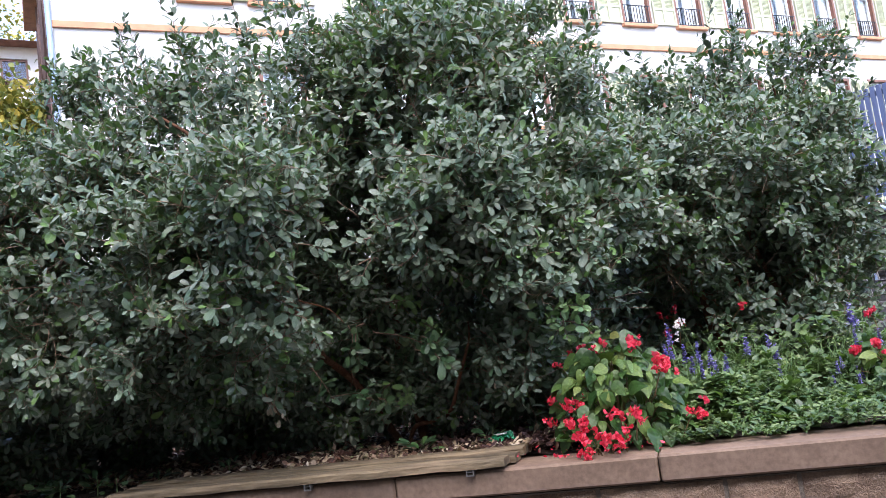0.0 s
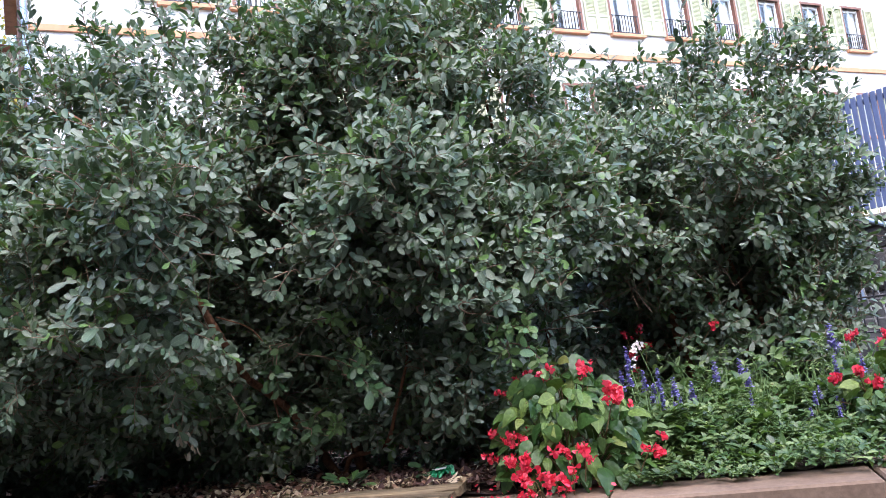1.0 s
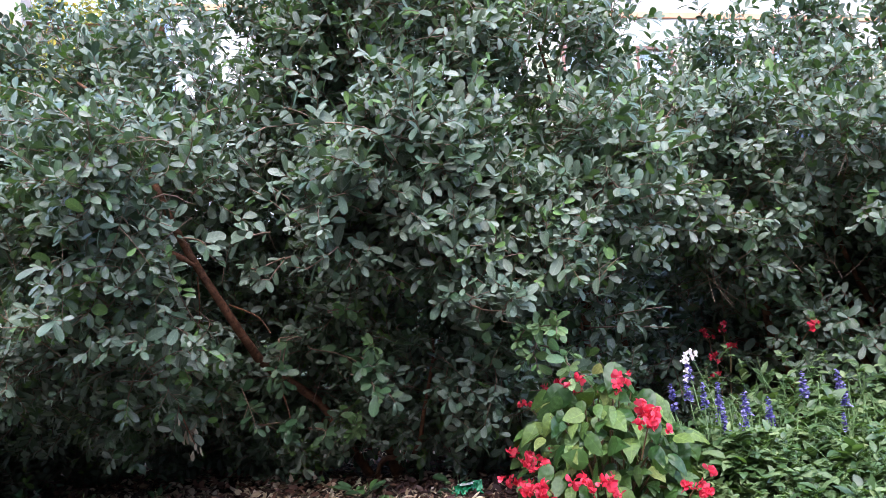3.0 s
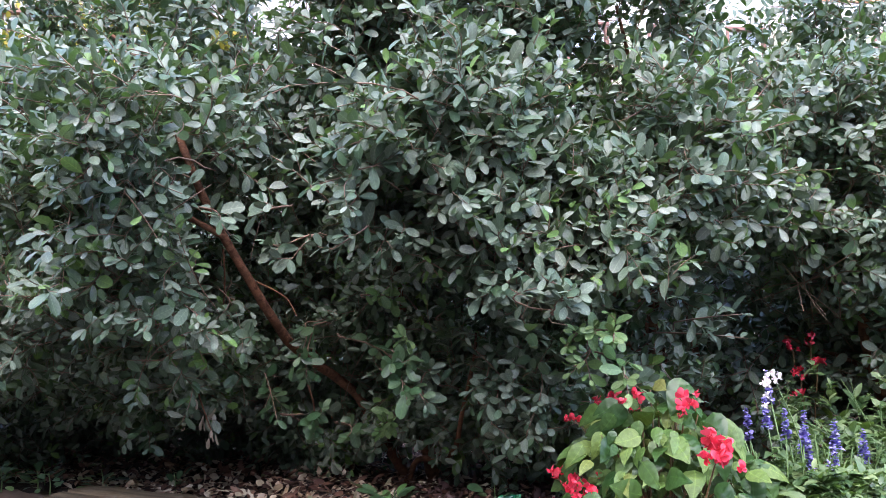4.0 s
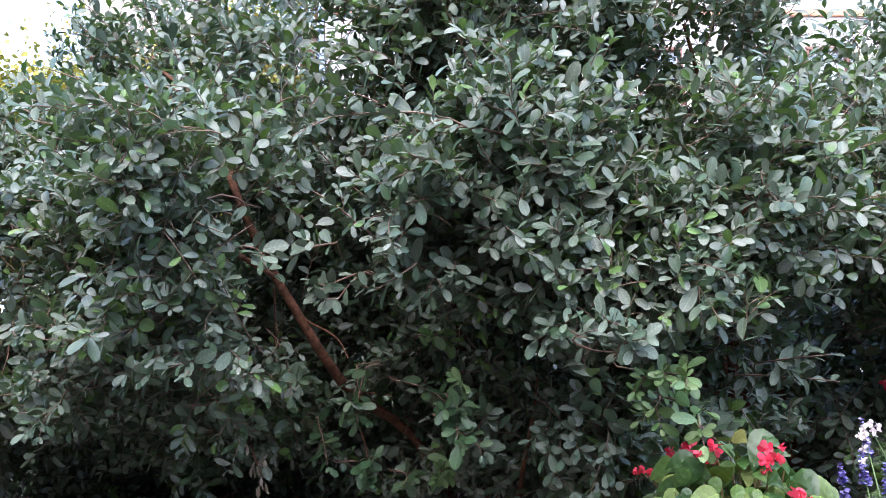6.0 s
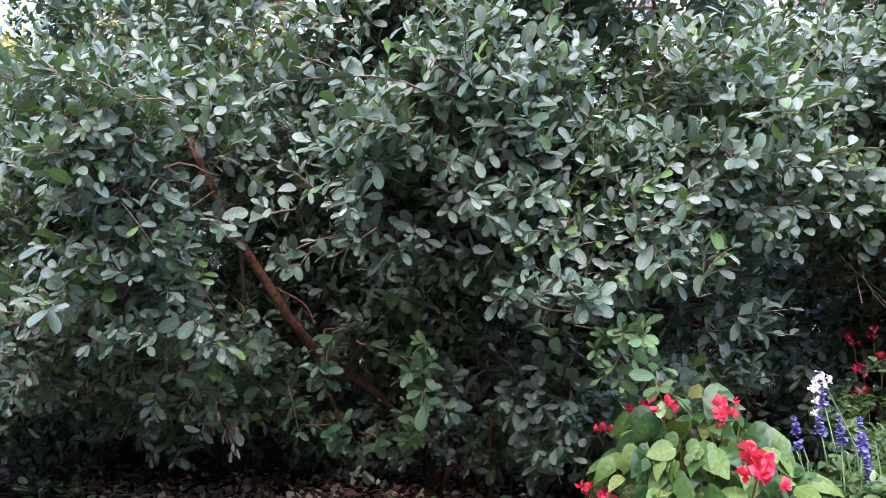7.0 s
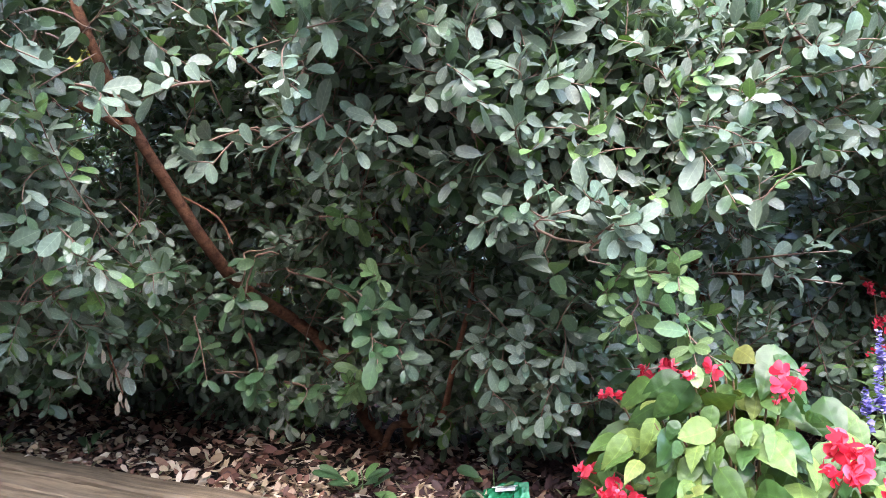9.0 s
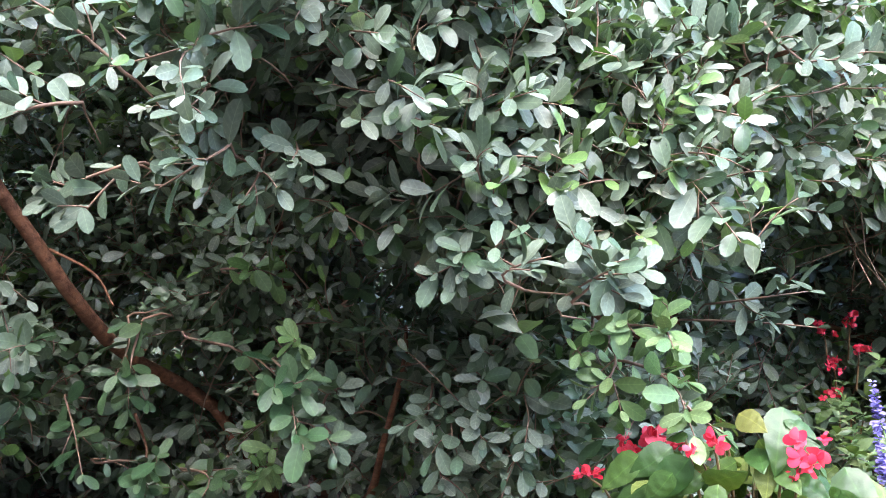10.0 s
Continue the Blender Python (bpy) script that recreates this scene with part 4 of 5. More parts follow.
# ---- background: the long white house ----
FA = radians(43)
FU, FN = Vector((math.cos(FA), math.sin(FA), 0)), Vector((math.sin(FA), -math.cos(FA), 0))
FM = Matrix.Translation((-1.856, 24.907, 0)) @ Matrix.Rotation(FA, 4, "Z")   # x along the facade, -y towards the street
house = tagged(new("house"), "long white rendered house with orange sandstone bands and green shutters", "house")
house.matrix_basis = FM
U0, U1, HT = -14.7, 15.45, 13.2
PITCH, WIDE = 2.19, 1.05
cols = [-11.3, -9.6] + [-0.1 + PITCH * k for k in range(-3, 7)]
BLANK = (-10, -10, -20)     # the far end of the lower storeys has no windows
rows_z = [(3.4, 4.95), (6.6, 8.17), (9.87, 11.5)]
bands = [0.0]
for a, b in rows_z:
    bands += [a, b]
bands.append(HT)
bm = bmesh.new()
for k in range(len(bands) - 1):
    if k % 2 == 0:
        box(bm, (U0, 0, bands[k]), (U1, 0.4, bands[k + 1]))
    else:
        edge = [U0] + [v for c in cols if c >= BLANK[k // 2] for v in (c - WIDE / 2, c + WIDE / 2)] + [U1]
        for a, b in zip(edge[::2], edge[1::2]):
            box(bm, (a, 0, bands[k]), (b, 0.4, bands[k + 1]))
part("wall", bm, RENDER, house, "white rendered front wall")
for za, zb in ((9.01, 9.17), (12.95, 13.2)):
    block("band", (U0 - 0.03, -0.07, za), (U1 + 0.03, -0.003, zb), SANDSTONE, house, "orange sandstone band", 0.01)
block("back_wall", (U0, 9.6, 0), (U1, 10.0, HT), RENDER, house)
block("end_wall", (U1 - 0.4, 0.41, 0), (U1, 9.59, HT), RENDER, house)
block("inner_wall", (U0 + 0.4, 1.2, 0), (U1 - 0.5, 1.3, HT), PLASTER, house)
bm = bmesh.new()
ridge = [bm.verts.new(p) for p in ((U0 - 0.4, -0.6, HT), (U1 + 0.4, -0.6, HT), (U1 + 0.4, 10.6, HT), (U0 - 0.4, 10.6, HT), (U0 - 0.4, 5, HT + 4.6), (U1 + 0.4, 5, HT + 4.6))]
for f in ((0, 1, 5, 4), (2, 3, 4, 5), (0, 4, 3), (1, 2, 5), (0, 3, 2, 1)):
    bm.faces.new([ridge[i] for i in f])
part("roof", bm, ROOFTILE, house, "brown clay tile roof")
# half-timbered end wall and its drainpipe
endw = block("half_timbered_wall", (U0, 0.0, 0), (U0 + 0.4, 9.59, HT), PLASTER, house, "grey plaster end wall with dark timbers")
endw.location = (-0.002, 0.41, 0)
for y in (0.6, 2.6, 4.6, 6.6, 8.6):
    block("timber", (U0 - 0.06, y, 0.2), (U0 - 0.004, y + 0.28, HT), TIMBER, house)
for za in (6.0, 8.9, 11.6):
    block("timber", (U0 - 0.058, 0.9, za), (U0 - 0.005, 9.5, za + 0.25), TIMBER, house)
for y in (0.9, 4.9):
    for za in (6.3, 9.2):
        for s in (0, 1):
            ya, yb = (y, y + 1.6) if s == 0 else (y + 3.6, y + 2.0)
            v, q = tube_np([(U0 - 0.03, ya, za), (U0 - 0.03, yb, za + 2.5)], [0.13, 0.13], 4)
            obj("brace", mesh_np("brace", v, [q], False), TIMBER, house)
tube("drainpipe", [(U0 - 0.09, -0.1, 0), (U0 - 0.09, -0.1, 6), (U0 - 0.09, -0.1, HT)], [0.065, 0.065], PIPE, house, "blue-grey drainpipe", 10, 6)


def louvre(parent, x0, x1, h, hinge):
    """A green shutter folded back against the wall: stiles, rails and slats."""
    sh = part("shutter", box(bmesh.new(), (x0 + 0.06, -0.05, 0.02), (x1 - 0.06, -0.035, h - 0.02)), SHUTTER, parent, "pale green wooden shutter")
    bm = bmesh.new()
    for a, b in ((x0, x0 + 0.07), (x1 - 0.07, x1)):
        box(bm, (a, -0.075, 0), (b, -0.03, h), 0.004)
    for za in (0, h * 0.3, h - 0.09):
        box(bm, (x0 + 0.07, -0.07, za), (x1 - 0.07, -0.03, za + 0.09))
    part("shutter_frame", bm, SHUTTER, sh)
    bm = bmesh.new()
    zz = h * 0.3 + 0.11
    while zz < h - 0.12:
        box(bm, (x0 + 0.072, -0.012, -0.018), (x1 - 0.072, 0.012, 0.0), m=Matrix.Translation((0, -0.055, zz + 0.01)) @ Matrix.Rotation(radians(35), 4, "X"))
        zz += 0.045
    part("louvre", bm, SHUTTER, sh)


def window(h, grille):
    w = tagged(new("window"), "white casement window with brown reveals, pale green shutters and sandstone sill", "window", group="house windows", kind="structure")
    W = WIDE
    bm = bmesh.new()
    for a, b in ((-W / 2, -W / 2 + 0.09), (W / 2 - 0.09, W / 2), (-0.04, 0.04)):
        box(bm, (a, 0.12, 0), (b, 0.2, h))
    for za in (0.0, h - 0.1):
        box(bm, (-W / 2 + 0.09, 0.125, za), (W / 2 - 0.09, 0.195, za + 0.08))
    part("window_frame", bm, CURTAIN, w, "white wooden frame")
    for a, b in ((-W / 2 + 0.08, -0.04), (0.04, W / 2 - 0.08)):
        g = block("pane", (a, 0.155, 0.05), (b, 0.162, h - 0.05), GLASS, w, "window glass")
        g.visible_shadow = False
    block("surround", (-W / 2 - 0.06, -0.03, h), (W / 2 + 0.06, 0.1, h + 0.08), BROWNWOOD, w, "brown lintel")
    for s in (-1, 1):
        a, b = sorted((s * (W / 2 - 0.035), s * (W / 2 + 0.05)))
        block("surround", (a, -0.012, 0), (b, 0.118, h), BROWNWOOD, w, "brown jamb")
    block("window_sill", (-W / 2 - 0.14, -0.14, -0.11), (W / 2 + 0.14, 0.11, -0.003), SANDSTONE, w, "orange sandstone sill", 0.012)
    for s in (-1, 1):
        a, b = sorted((s * (W / 2 + 0.11), s * (W / 2 + 0.57)))
        louvre(w, a, b, h, s)
    bm = bmesh.new()
    n = 40
    up = [(bm.verts.new((-W / 2 + 0.05 + (W - 0.1) * i / n, 0.26 + 0.018 * math.sin(i * 1.7), 0.03)), bm.verts.new((-W / 2 + 0.05 + (W - 0.1) * i / n, 0.26 + 0.012 * math.sin(i * 1.7 + 0.6), h - 0.02))) for i in range(n + 1) if abs(i - n / 2) > (4 if grille else 0)]
    for (a, b), (c, d) in zip(up, up[1:]):
        if (c.co - a.co).length < 0.06:
            bm.faces.new((a, c, d, b))
    part("curtain", bm, CURTAIN, w, "white net curtain", True)
    if grille:
        bm = bmesh.new()
        for i in range(9):
            x = -W / 2 + 0.06 + i * (W - 0.12) / 8
            box(bm, (x - 0.01, -0.03, 0.05), (x + 0.01, -0.012, 0.62))
        for za in (0.05, 0.6):
            box(bm, (-W / 2 + 0.002, -0.032, za), (W / 2 - 0.002, -0.01, za + 0.025))
        part("grille", bm, IRON, w, "black iron window rail")
    return w


first = {}
for k, (a, b) in enumerate(rows_z):
    for c in cols:
        if c < BLANK[k]:
            continue
        key = (k == 2)
        m = FM @ Matrix.Translation((c, 0, a))
        if key not in first:
            first[key] = window(rows_z[k][1] - rows_z[k][0], key)
            first[key].matrix_basis = m
        else:
            copy_thing(first[key], m)
slate = tagged(new("slate_house"), "dark slate-hung house beyond the white house", "house")
slate.matrix_basis = FM
block("wall", (15.75, -1.2, 0), (26, 8, 15), painted("dark_slate", (0.05, 0.06, 0.1), 0.5, 0.2), slate)
block("roof", (15.6, -1.5, 15.01), (26.2, 8.3, 15.4), ROOFTILE, slate)

# unseen wall added behind the camera, blocking low sky and shading the garden
tagged(block("wall_south", (-80, -12.6, 0), (80, -12.0, 12.0), MORTAR), "unseen plain stone wall added across the street to block low sky", "wall", kind="structure")

# ---- retaining wall, fence, steps and railing beside the hedge ----
RA = radians(-40)
RM = Matrix.Translation((1.729, 8.646, 0)) @ Matrix.Rotation(RA, 4, "Z")
stone_wall = tagged(new("stone_wall"), "dark hewn stone retaining wall below the fence", "wall", kind="structure")
stone_wall.matrix_basis = RM
block("core", (-3.5, 0.08, 0), (4.5, 0.6, 1.7), MORTAR, stone_wall)
z, rng = 0.0, np.random.default_rng(5)
for h in (0.2, 0.22, 0.19, 0.21, 0.2, 0.17, 0.21, 0.2, 0.1):
    x = -2.6 + rng.uniform(-0.3, 0)
    while x < 3.2:
        w = rng.uniform(0.24, 0.46) if h > 0.12 else rng.uniform(0.6, 0.9)
        pr = -0.06 if h < 0.12 else rng.uniform(-0.012, 0.012)
        part("wall_stone", rough_stone((x + 0.009, pr, z + 0.009), (x + w - 0.009, 0, z + h - 0.006), 0.2, rng), DARKSTONE, stone_wall)
        x += w
    z += h
fence = tagged(new("fence"), "grey-blue painted slat fence on the stone wall", "fence")
fence.matrix_basis = RM
for k in range(96):
    x = -2.6 + k * 0.062
    block("slat", (x, 0.10, 1.76), (x + 0.047, 0.122, 2.81 + rng.normal(0, 0.004)), FENCEPAINT, fence, bevel=0.004)
for za in (1.9, 2.72):
    block("rail", (-2.7, 0.125, za), (3.5, 0.16, za + 0.045), FENCEPAINT, fence)
hand = tagged(tube("handrail", [Vector(RM @ Vector((-0.6, -0.25, 2.0))), Vector(RM @ Vector((0.3, -0.25, 1.6))), Vector(RM @ Vector((1.6, -0.25, 1.0)))], [0.022, 0.022], PIPE, sides=8, n=8),
              "blue-grey tubular handrail along the stone wall", "handrail")
for x, zt in ((0.05, 1.7), (1.4, 1.08)):
    v = RM @ Vector((x, -0.25, 0))
    tube("post", [(v.x, v.y, 0), (v.x, v.y, zt)], [0.016, 0.016], PIPE, hand, n=2)
steps = tagged(new("steps"), "grey stone steps climbing behind the iron railing", "stairs", kind="structure")
steps.matrix_basis = RM
for k in range(6):
    block("step", (-2.4, -1.5 + k * 0.22, 0.0), (3.0, -1.5 + (k + 1) * 0.22 - 0.003, 0.16 * (k + 1)), stony("step_stone", (0.045, 0.043, 0.04), (0.11, 0.105, 0.10), 4) if k == 0 else bpy.data.materials["step_stone"], steps, bevel=0.008)
WORN = painted("worn_iron", (0.5, 0.49, 0.48), 0.4, 0.25, 0.7, 20)
railing = tagged(new("railing"), "black iron railing with slanting bars beside the steps", "railing")
railing.matrix_basis = Matrix.Translation((1.3, 6.93, 0)) @ Matrix.Rotation(radians(-3), 4, "Z")
for za, r in ((1.15, 0.014), (0.99, 0.008), (0.74, 0.008)):
    tube("rail", [(-1.6, 0, za), (2.2, 0, za)], [r, r], IRON, railing, sides=8, n=2)
for k in range(44):
    x = -1.55 + k * 0.085
    tube("bar", [(x + 0.03, 0.012, 0.72), (x - 0.045, 0.012, 1.14)], [0.006, 0.006], WORN, railing, "bright worn bar", 6, 2)
    tube("bar", [(x + 0.02, -0.012, 0.72), (x + 0.03, -0.012, 1.14)], [0.006, 0.006], IRON, railing, "", 6, 2)
for x in (-1.5, 0.4, 2.1):
    tube("post", [(x, 0, 0), (x, 0, 1.15)], [0.018, 0.018], IRON, railing, n=2)


# ---- trees far behind ----
def tree(x, y, height, rng, base=0.0):
    t = tagged(new("tree"), "broad tree with yellow-green autumn foliage behind the houses", "tree", group="trees behind the houses")
    t.location = (x, y, base)
    tube("trunk", [(0, 0, 0), (0.1, 0.1, height * 0.3), (-0.1, 0, height * 0.6)], [0.35, 0.24, 0.12], BARK, t, sides=10)
    fol = Foliage()
    for _ in range(46):
        o = unit(rng.normal(size=3)) * rng.uniform(0.45, 1.0)
        c = np.array([0, 0, height * 0.66]) + o * np.array([height * 0.33, height * 0.33, height * 0.33])
        if rng.random() < 0.35:
            tube("limb", [(0, 0, height * rng.uniform(0.25, 0.5)), tuple(c * 0.5 + np.array([0, 0, height * 0.25])), tuple(c)], [0.12, 0.07, 0.03], BARK, t, sides=6, n=6)
        n = 480
        p = c + rng.normal(size=(n, 3)) * height * 0.055
        fol.add(p, unit(rng.normal(size=(n, 3)) + (0, 0, -0.3)), unit(rng.normal(size=(n, 3)) + UP), rng.uniform(0.16, 0.3, n), rng.uniform(0.12, 0.2, n), rng.normal(0.1, 0.1, n))
    tagged(obj("crown", fol.leaves("crown", fine=False), TREELEAF, t, "yellow-green leaves"), kind="stuff")


trng = np.random.default_rng(21)
for x, y, h in ((-21, 19.5, 11.5), (-22.5, 15, 9.5), (-27, 13.5, 11.0), (-26, 9, 11.5), (-31, 17, 12.5), (-24, 5, 11), (-37, 33, 25), (-27, 40, 25)):
    tree(x, y, h, trng)

# white house behind those trees, with a beige clad bay
neighbour = tagged(new("neighbour_house"), "white rendered house with a beige clad bay behind yellow-green trees", "house")
neighbour.matrix_basis = Matrix.Translation((-27.8, 23.2, 0)) @ Matrix.Rotation(radians(47), 4, "Z")   # x along the front, -y towards the street
bm = bmesh.new()
for lo, hi in (((0, 0, 0), (9, 0.4, 13.3)), ((0, 0, 14.5), (9, 0.4, 15.0)), ((0, 0, 13.3), (0.25, 0.4, 14.5)), ((1.25, 0, 13.3), (4.2, 0.4, 14.5)), ((5.2, 0, 13.3), (9, 0.4, 14.5)),
               ((0, 0.4, 0), (0.4, 8, 15.0)), ((8.6, 0.4, 0), (9, 8, 15.0)), ((0.4, 7.6, 0), (8.6, 8, 15.0))):
    box(bm, lo, hi)
part("wall", bm, RENDER, neighbour, "white rendered walls")
for x in (0.25, 4.2):
    w = part("window", box(box(box(bmesh.new(), (x, 0.1, 13.3), (x + 0.08, 0.2, 14.5)), (x + 0.92, 0.1, 13.3), (x + 1.0, 0.2, 14.5)), (x + 0.08, 0.1, 14.42), (x + 0.92, 0.2, 14.5)), BROWNWOOD, neighbour, "brown wooden window frame")
    block("pane", (x + 0.08, 0.14, 13.3), (x + 0.92, 0.15, 14.42), GLASS, w).visible_shadow = False
    # flat dark sheet, its colour standing in for the unlit interior
    block("dark_panel", (x, 0.6, 13.0), (x + 1, 0.7, 14.8), TIMBER, w, "dark panel painted as the unlit depth behind the glass")
bay = block("bay", (-4.0, -2.6, 13.1), (-0.004, 3.0, 17.0), painted("beige_cladding", (0.40, 0.35, 0.29), 0.85, 0.06, scale=1.5), neighbour, "beige clad bay")
block("trim", (-4.03, -2.63, 12.95), (0.02, 3.0, 13.096), BROWNWOOD, bay, "brown edge board")
block("lower_wall", (-3.8, -2.3, 0), (-0.004, 2.8, 12.946), RENDER, bay, "white wall below the bay")
bm = bmesh.new()
eave = [bm.verts.new(p) for p in ((-0.5, -0.8, 15.0), (9.5, -0.8, 15.0), (9.5, 8.8, 15.0), (-0.5, 8.8, 15.0), (-0.5, 4, 16.3), (9.5, 4, 16.3))]
for f in ((0, 1, 5, 4), (2, 3, 4, 5), (0, 4, 3), (1, 2, 5), (0, 3, 2, 1)):
    bm.faces.new([eave[i] for i in f])
part("roof", bm, ROOFTILE, neighbour, "brown clay tile roof")


# ---- flower bed ----
def flower_mesh(rng, n, size, cup=0.5):
    """A bloom of n rounded, cupped petals in two whorls."""
    fol = Foliage()
    for k in range(n):
        a = k * 2.4 + rng.uniform(-0.3, 0.3)
        el = cup + rng.normal(0, 0.45)
        d = np.array([math.cos(a) * math.cos(el), math.sin(a) * math.cos(el), math.sin(el)])
        s = size * rng.uniform(0.6, 1.15)
        fol.add(rng.normal(0, size * 0.15, (1, 3)), d[None], (UP + 0.5 * rng.normal(size=3))[None], [s], [s * rng.uniform(0.65, 1.0)], [rng.normal(0.1, 0.4)])
    return fol.leaves("flower", np.array([0.05, 0.25, 0.75, 1.0, 0.95, 0.6, 0.0]))


def begonia_leaf(rng):
    """A lopsided, toothed, pointed blade, quilted between the veins and drooping at the tip."""
    n, m = 15, 7
    width, droop, fold, skew = rng.uniform(0.58, 0.78), rng.uniform(0.12, 0.45), rng.uniform(0.06, 0.22), rng.choice([-1, 1]) * rng.uniform(0.08, 0.2)
    v, uv = [], []
    for i in range(n):
        s = i / (n - 1)
        w = (math.sin(math.pi * s ** 0.62) ** 0.8) * (1 - 0.22 * s) * 1.08 if 0 < i < n - 1 else 0.0
        for j in range(m):
            u = j / (m - 1) * 2 - 1
            side = 1.18 if u * skew > 0 else 0.86
            tooth = 1 + (0.02 if i % 2 else -0.015) * (abs(u) > 0.9)
            x = u * w * width / 2 * side * tooth + skew * (s * s - 0.4 * s)
            y = s - 0.16 * abs(u) * (1 - s) ** 3
            z = -droop * s ** 2.2 + fold * abs(u) * w * width * 0.6 - 0.12 * (u * w) ** 2 * width + 0.014 * math.sin(abs(u) * 3 + s * 22) + 0.012 * math.sin(u * 9)
            v.append((x, y, z))
            uv.append((0.5 + 0.5 * u * min(1, w), s))
    q = [(i * m + j, i * m + j + 1, (i + 1) * m + j + 1, (i + 1) * m + j) for i in range(n - 1) for j in range(m - 1)]
    me = mesh_np("leaf", np.array(v), [np.array(q)], True, np.array(uv))
    me.materials.append(BEG_LEAF)
    return me


FRONT = unit(np.array([0.0, -0.9, 0.42]))


def begonia(label, centre, spread, height, n_leaf, blooms, rng, size=0.066):
    b = tagged(new("begonia"), label, "flower", group="begonias")
    b.location = (centre[0], centre[1], BED - 0.01)
    shapes = [begonia_leaf(rng) for k in range(8)]
    heads = np.array([(x - centre[0], y - centre[1], z - BED + 0.01) for x, y, z, s, k in blooms])
    for k in range(n_leaf):
        a = rng.uniform(0, 2 * math.pi)
        r = math.sqrt(rng.random())
        z = height * rng.uniform(0.08, 1.0) ** 0.8 * (1 - 0.5 * r * r)
        p = np.array([math.cos(a) * r * spread[0], math.sin(a) * r * spread[1], max(z, 0.05)])
        d = unit(np.array([math.cos(a), math.sin(a), -0.35]) * 0.8 + rng.normal(0, 0.5, 3) + np.array([0.0, -0.3, -0.45]))
        s = size * rng.choice([0.45, 0.7, 0.95, 1.2], p=[0.34, 0.36, 0.24, 0.06]) * rng.uniform(0.9, 1.1)
        # leaves stand aside from the flower heads
        w = p + d * s * 0.5 - heads
        along = w @ FRONT
        near = np.linalg.norm(w - along[:, None] * FRONT, axis=1)
        if ((near < 0.012 + 0.5 * s) & (along > -0.01)).any():
            continue
        nn = unit(UP * 0.7 + np.array([0.1, -0.7, 0]) + rng.normal(0, 0.5, 3))
        x = unit(np.cross(d, nn))
        zz = np.cross(x, d)
        ob = new("leaf", shapes[int(rng.integers(8))])
        ob.parent = b
        ob.matrix_basis = Matrix(((x[0], d[0], zz[0], p[0]), (x[1], d[1], zz[1], p[1]), (x[2], d[2], zz[2], p[2]), (0, 0, 0, 1))) @ Matrix.Diagonal((s, s, s, 1))
        if k % 7 == 0:
            foot = p * np.array([0.25, 0.25, 0])
            tube("stem", [foot, foot * 0.4 + p * 0.6 + (0, 0, 0.03), p], [0.003, 0.0025, 0.0018], BEG_STEM, b, "red-green stem", 5, 7)
    kinds = [flower_mesh(rng, 9, 0.02, 0.35), flower_mesh(rng, 7, 0.019, 0.5), flower_mesh(rng, 12, 0.021, 0.3), flower_mesh(rng, 5, 0.018, 0.6)]
    for me in kinds:
        me.materials.append(RED)
    for (x, y, z, s, k), h in zip(blooms, heads):
        p = Vector(h)
        for j in range(k + 3):
            o = Vector(rng.normal(0, 0.0135 * s, 3)) if j else Vector()
            ob = new("flower", kinds[int(rng.integers(4))])
            ob.parent = b
            tagged(ob, "red flower")
            ob.matrix_basis = Matrix.LocRotScale(p + o, Euler((rng.uniform(0.2, 2.2), rng.uniform(-0.9, 0.9), rng.uniform(0, 6))), Vector((s, s, s)) * rng.uniform(0.55, 0.95))
        low = Vector((p.x * 0.75, p.y * 0.8 + 0.01, max(0.0, p.z - 0.10)))
        tube("stem", [low, (low + p) / 2 + Vector((0.004, 0.006, 0.02)), p], [0.0025, 0.002, 0.0012], BEG_STEM, b, "red-green stem", 5, 8)
    return b


brng = np.random.default_rng(31)
begonia("bushy begonia with glossy green leaves and hanging red flowers", (-0.31, 3.06), (0.23, 0.15), 0.42, 560,
        [(-0.13, 2.87, 0.82, 1.35, 10), (-0.46, 3.11, 0.885, 1.0, 3), (-0.42, 3.12, 0.89, 1.0, 3), (-0.36, 3.06, 0.885, 1.0, 2), (-0.23, 3.00, 0.90, 1.1, 3), (-0.34, 3.0, 0.92, 0.8, 1),
         (-0.52, 3.06, 0.855, 0.8, 1), (-0.55, 3.02, 0.72, 1.0, 2), (-0.48, 2.95, 0.71, 1.1, 4), (-0.44, 2.95, 0.72, 1.0, 2), (-0.56, 3.00, 0.655, 1.0, 2), (-0.48, 2.91, 0.66, 1.1, 4)]
        + [(-0.42, 2.87, 0.67, 1.1, 4), (-0.44, 2.87, 0.61, 1.0, 3), (-0.42, 2.85, 0.605, 1.1, 3), (-0.35, 2.84, 0.61, 1.1, 4), (-0.32, 2.84, 0.605, 1.0, 3), (-0.29, 2.85, 0.615, 1.0, 3),
           (-0.30, 2.86, 0.68, 1.0, 3), (-0.24, 2.86, 0.68, 1.1, 4), (-0.04, 2.92, 0.665, 1.2, 3), (-0.40, 2.82, 0.565, 1.0, 3), (-0.32, 2.82, 0.575, 1.0, 3)], brng)
begonia("bushy begonia with bronze-green leaves and red flowers beside the blue sage", (0.72, 3.42), (0.2, 0.18), 0.36, 260,
        [(0.53, 3.38, 0.76, 1.0, 3), (0.60, 3.36, 0.77, 1.0, 3), (0.66, 3.34, 0.74, 1.0, 2), (0.62, 3.44, 0.89, 0.9, 3), (0.72, 3.40, 0.88, 1.0, 3), (0.78, 3.34, 0.80, 1.0, 3), (0.70, 3.30, 0.70, 0.9, 2)], brng)
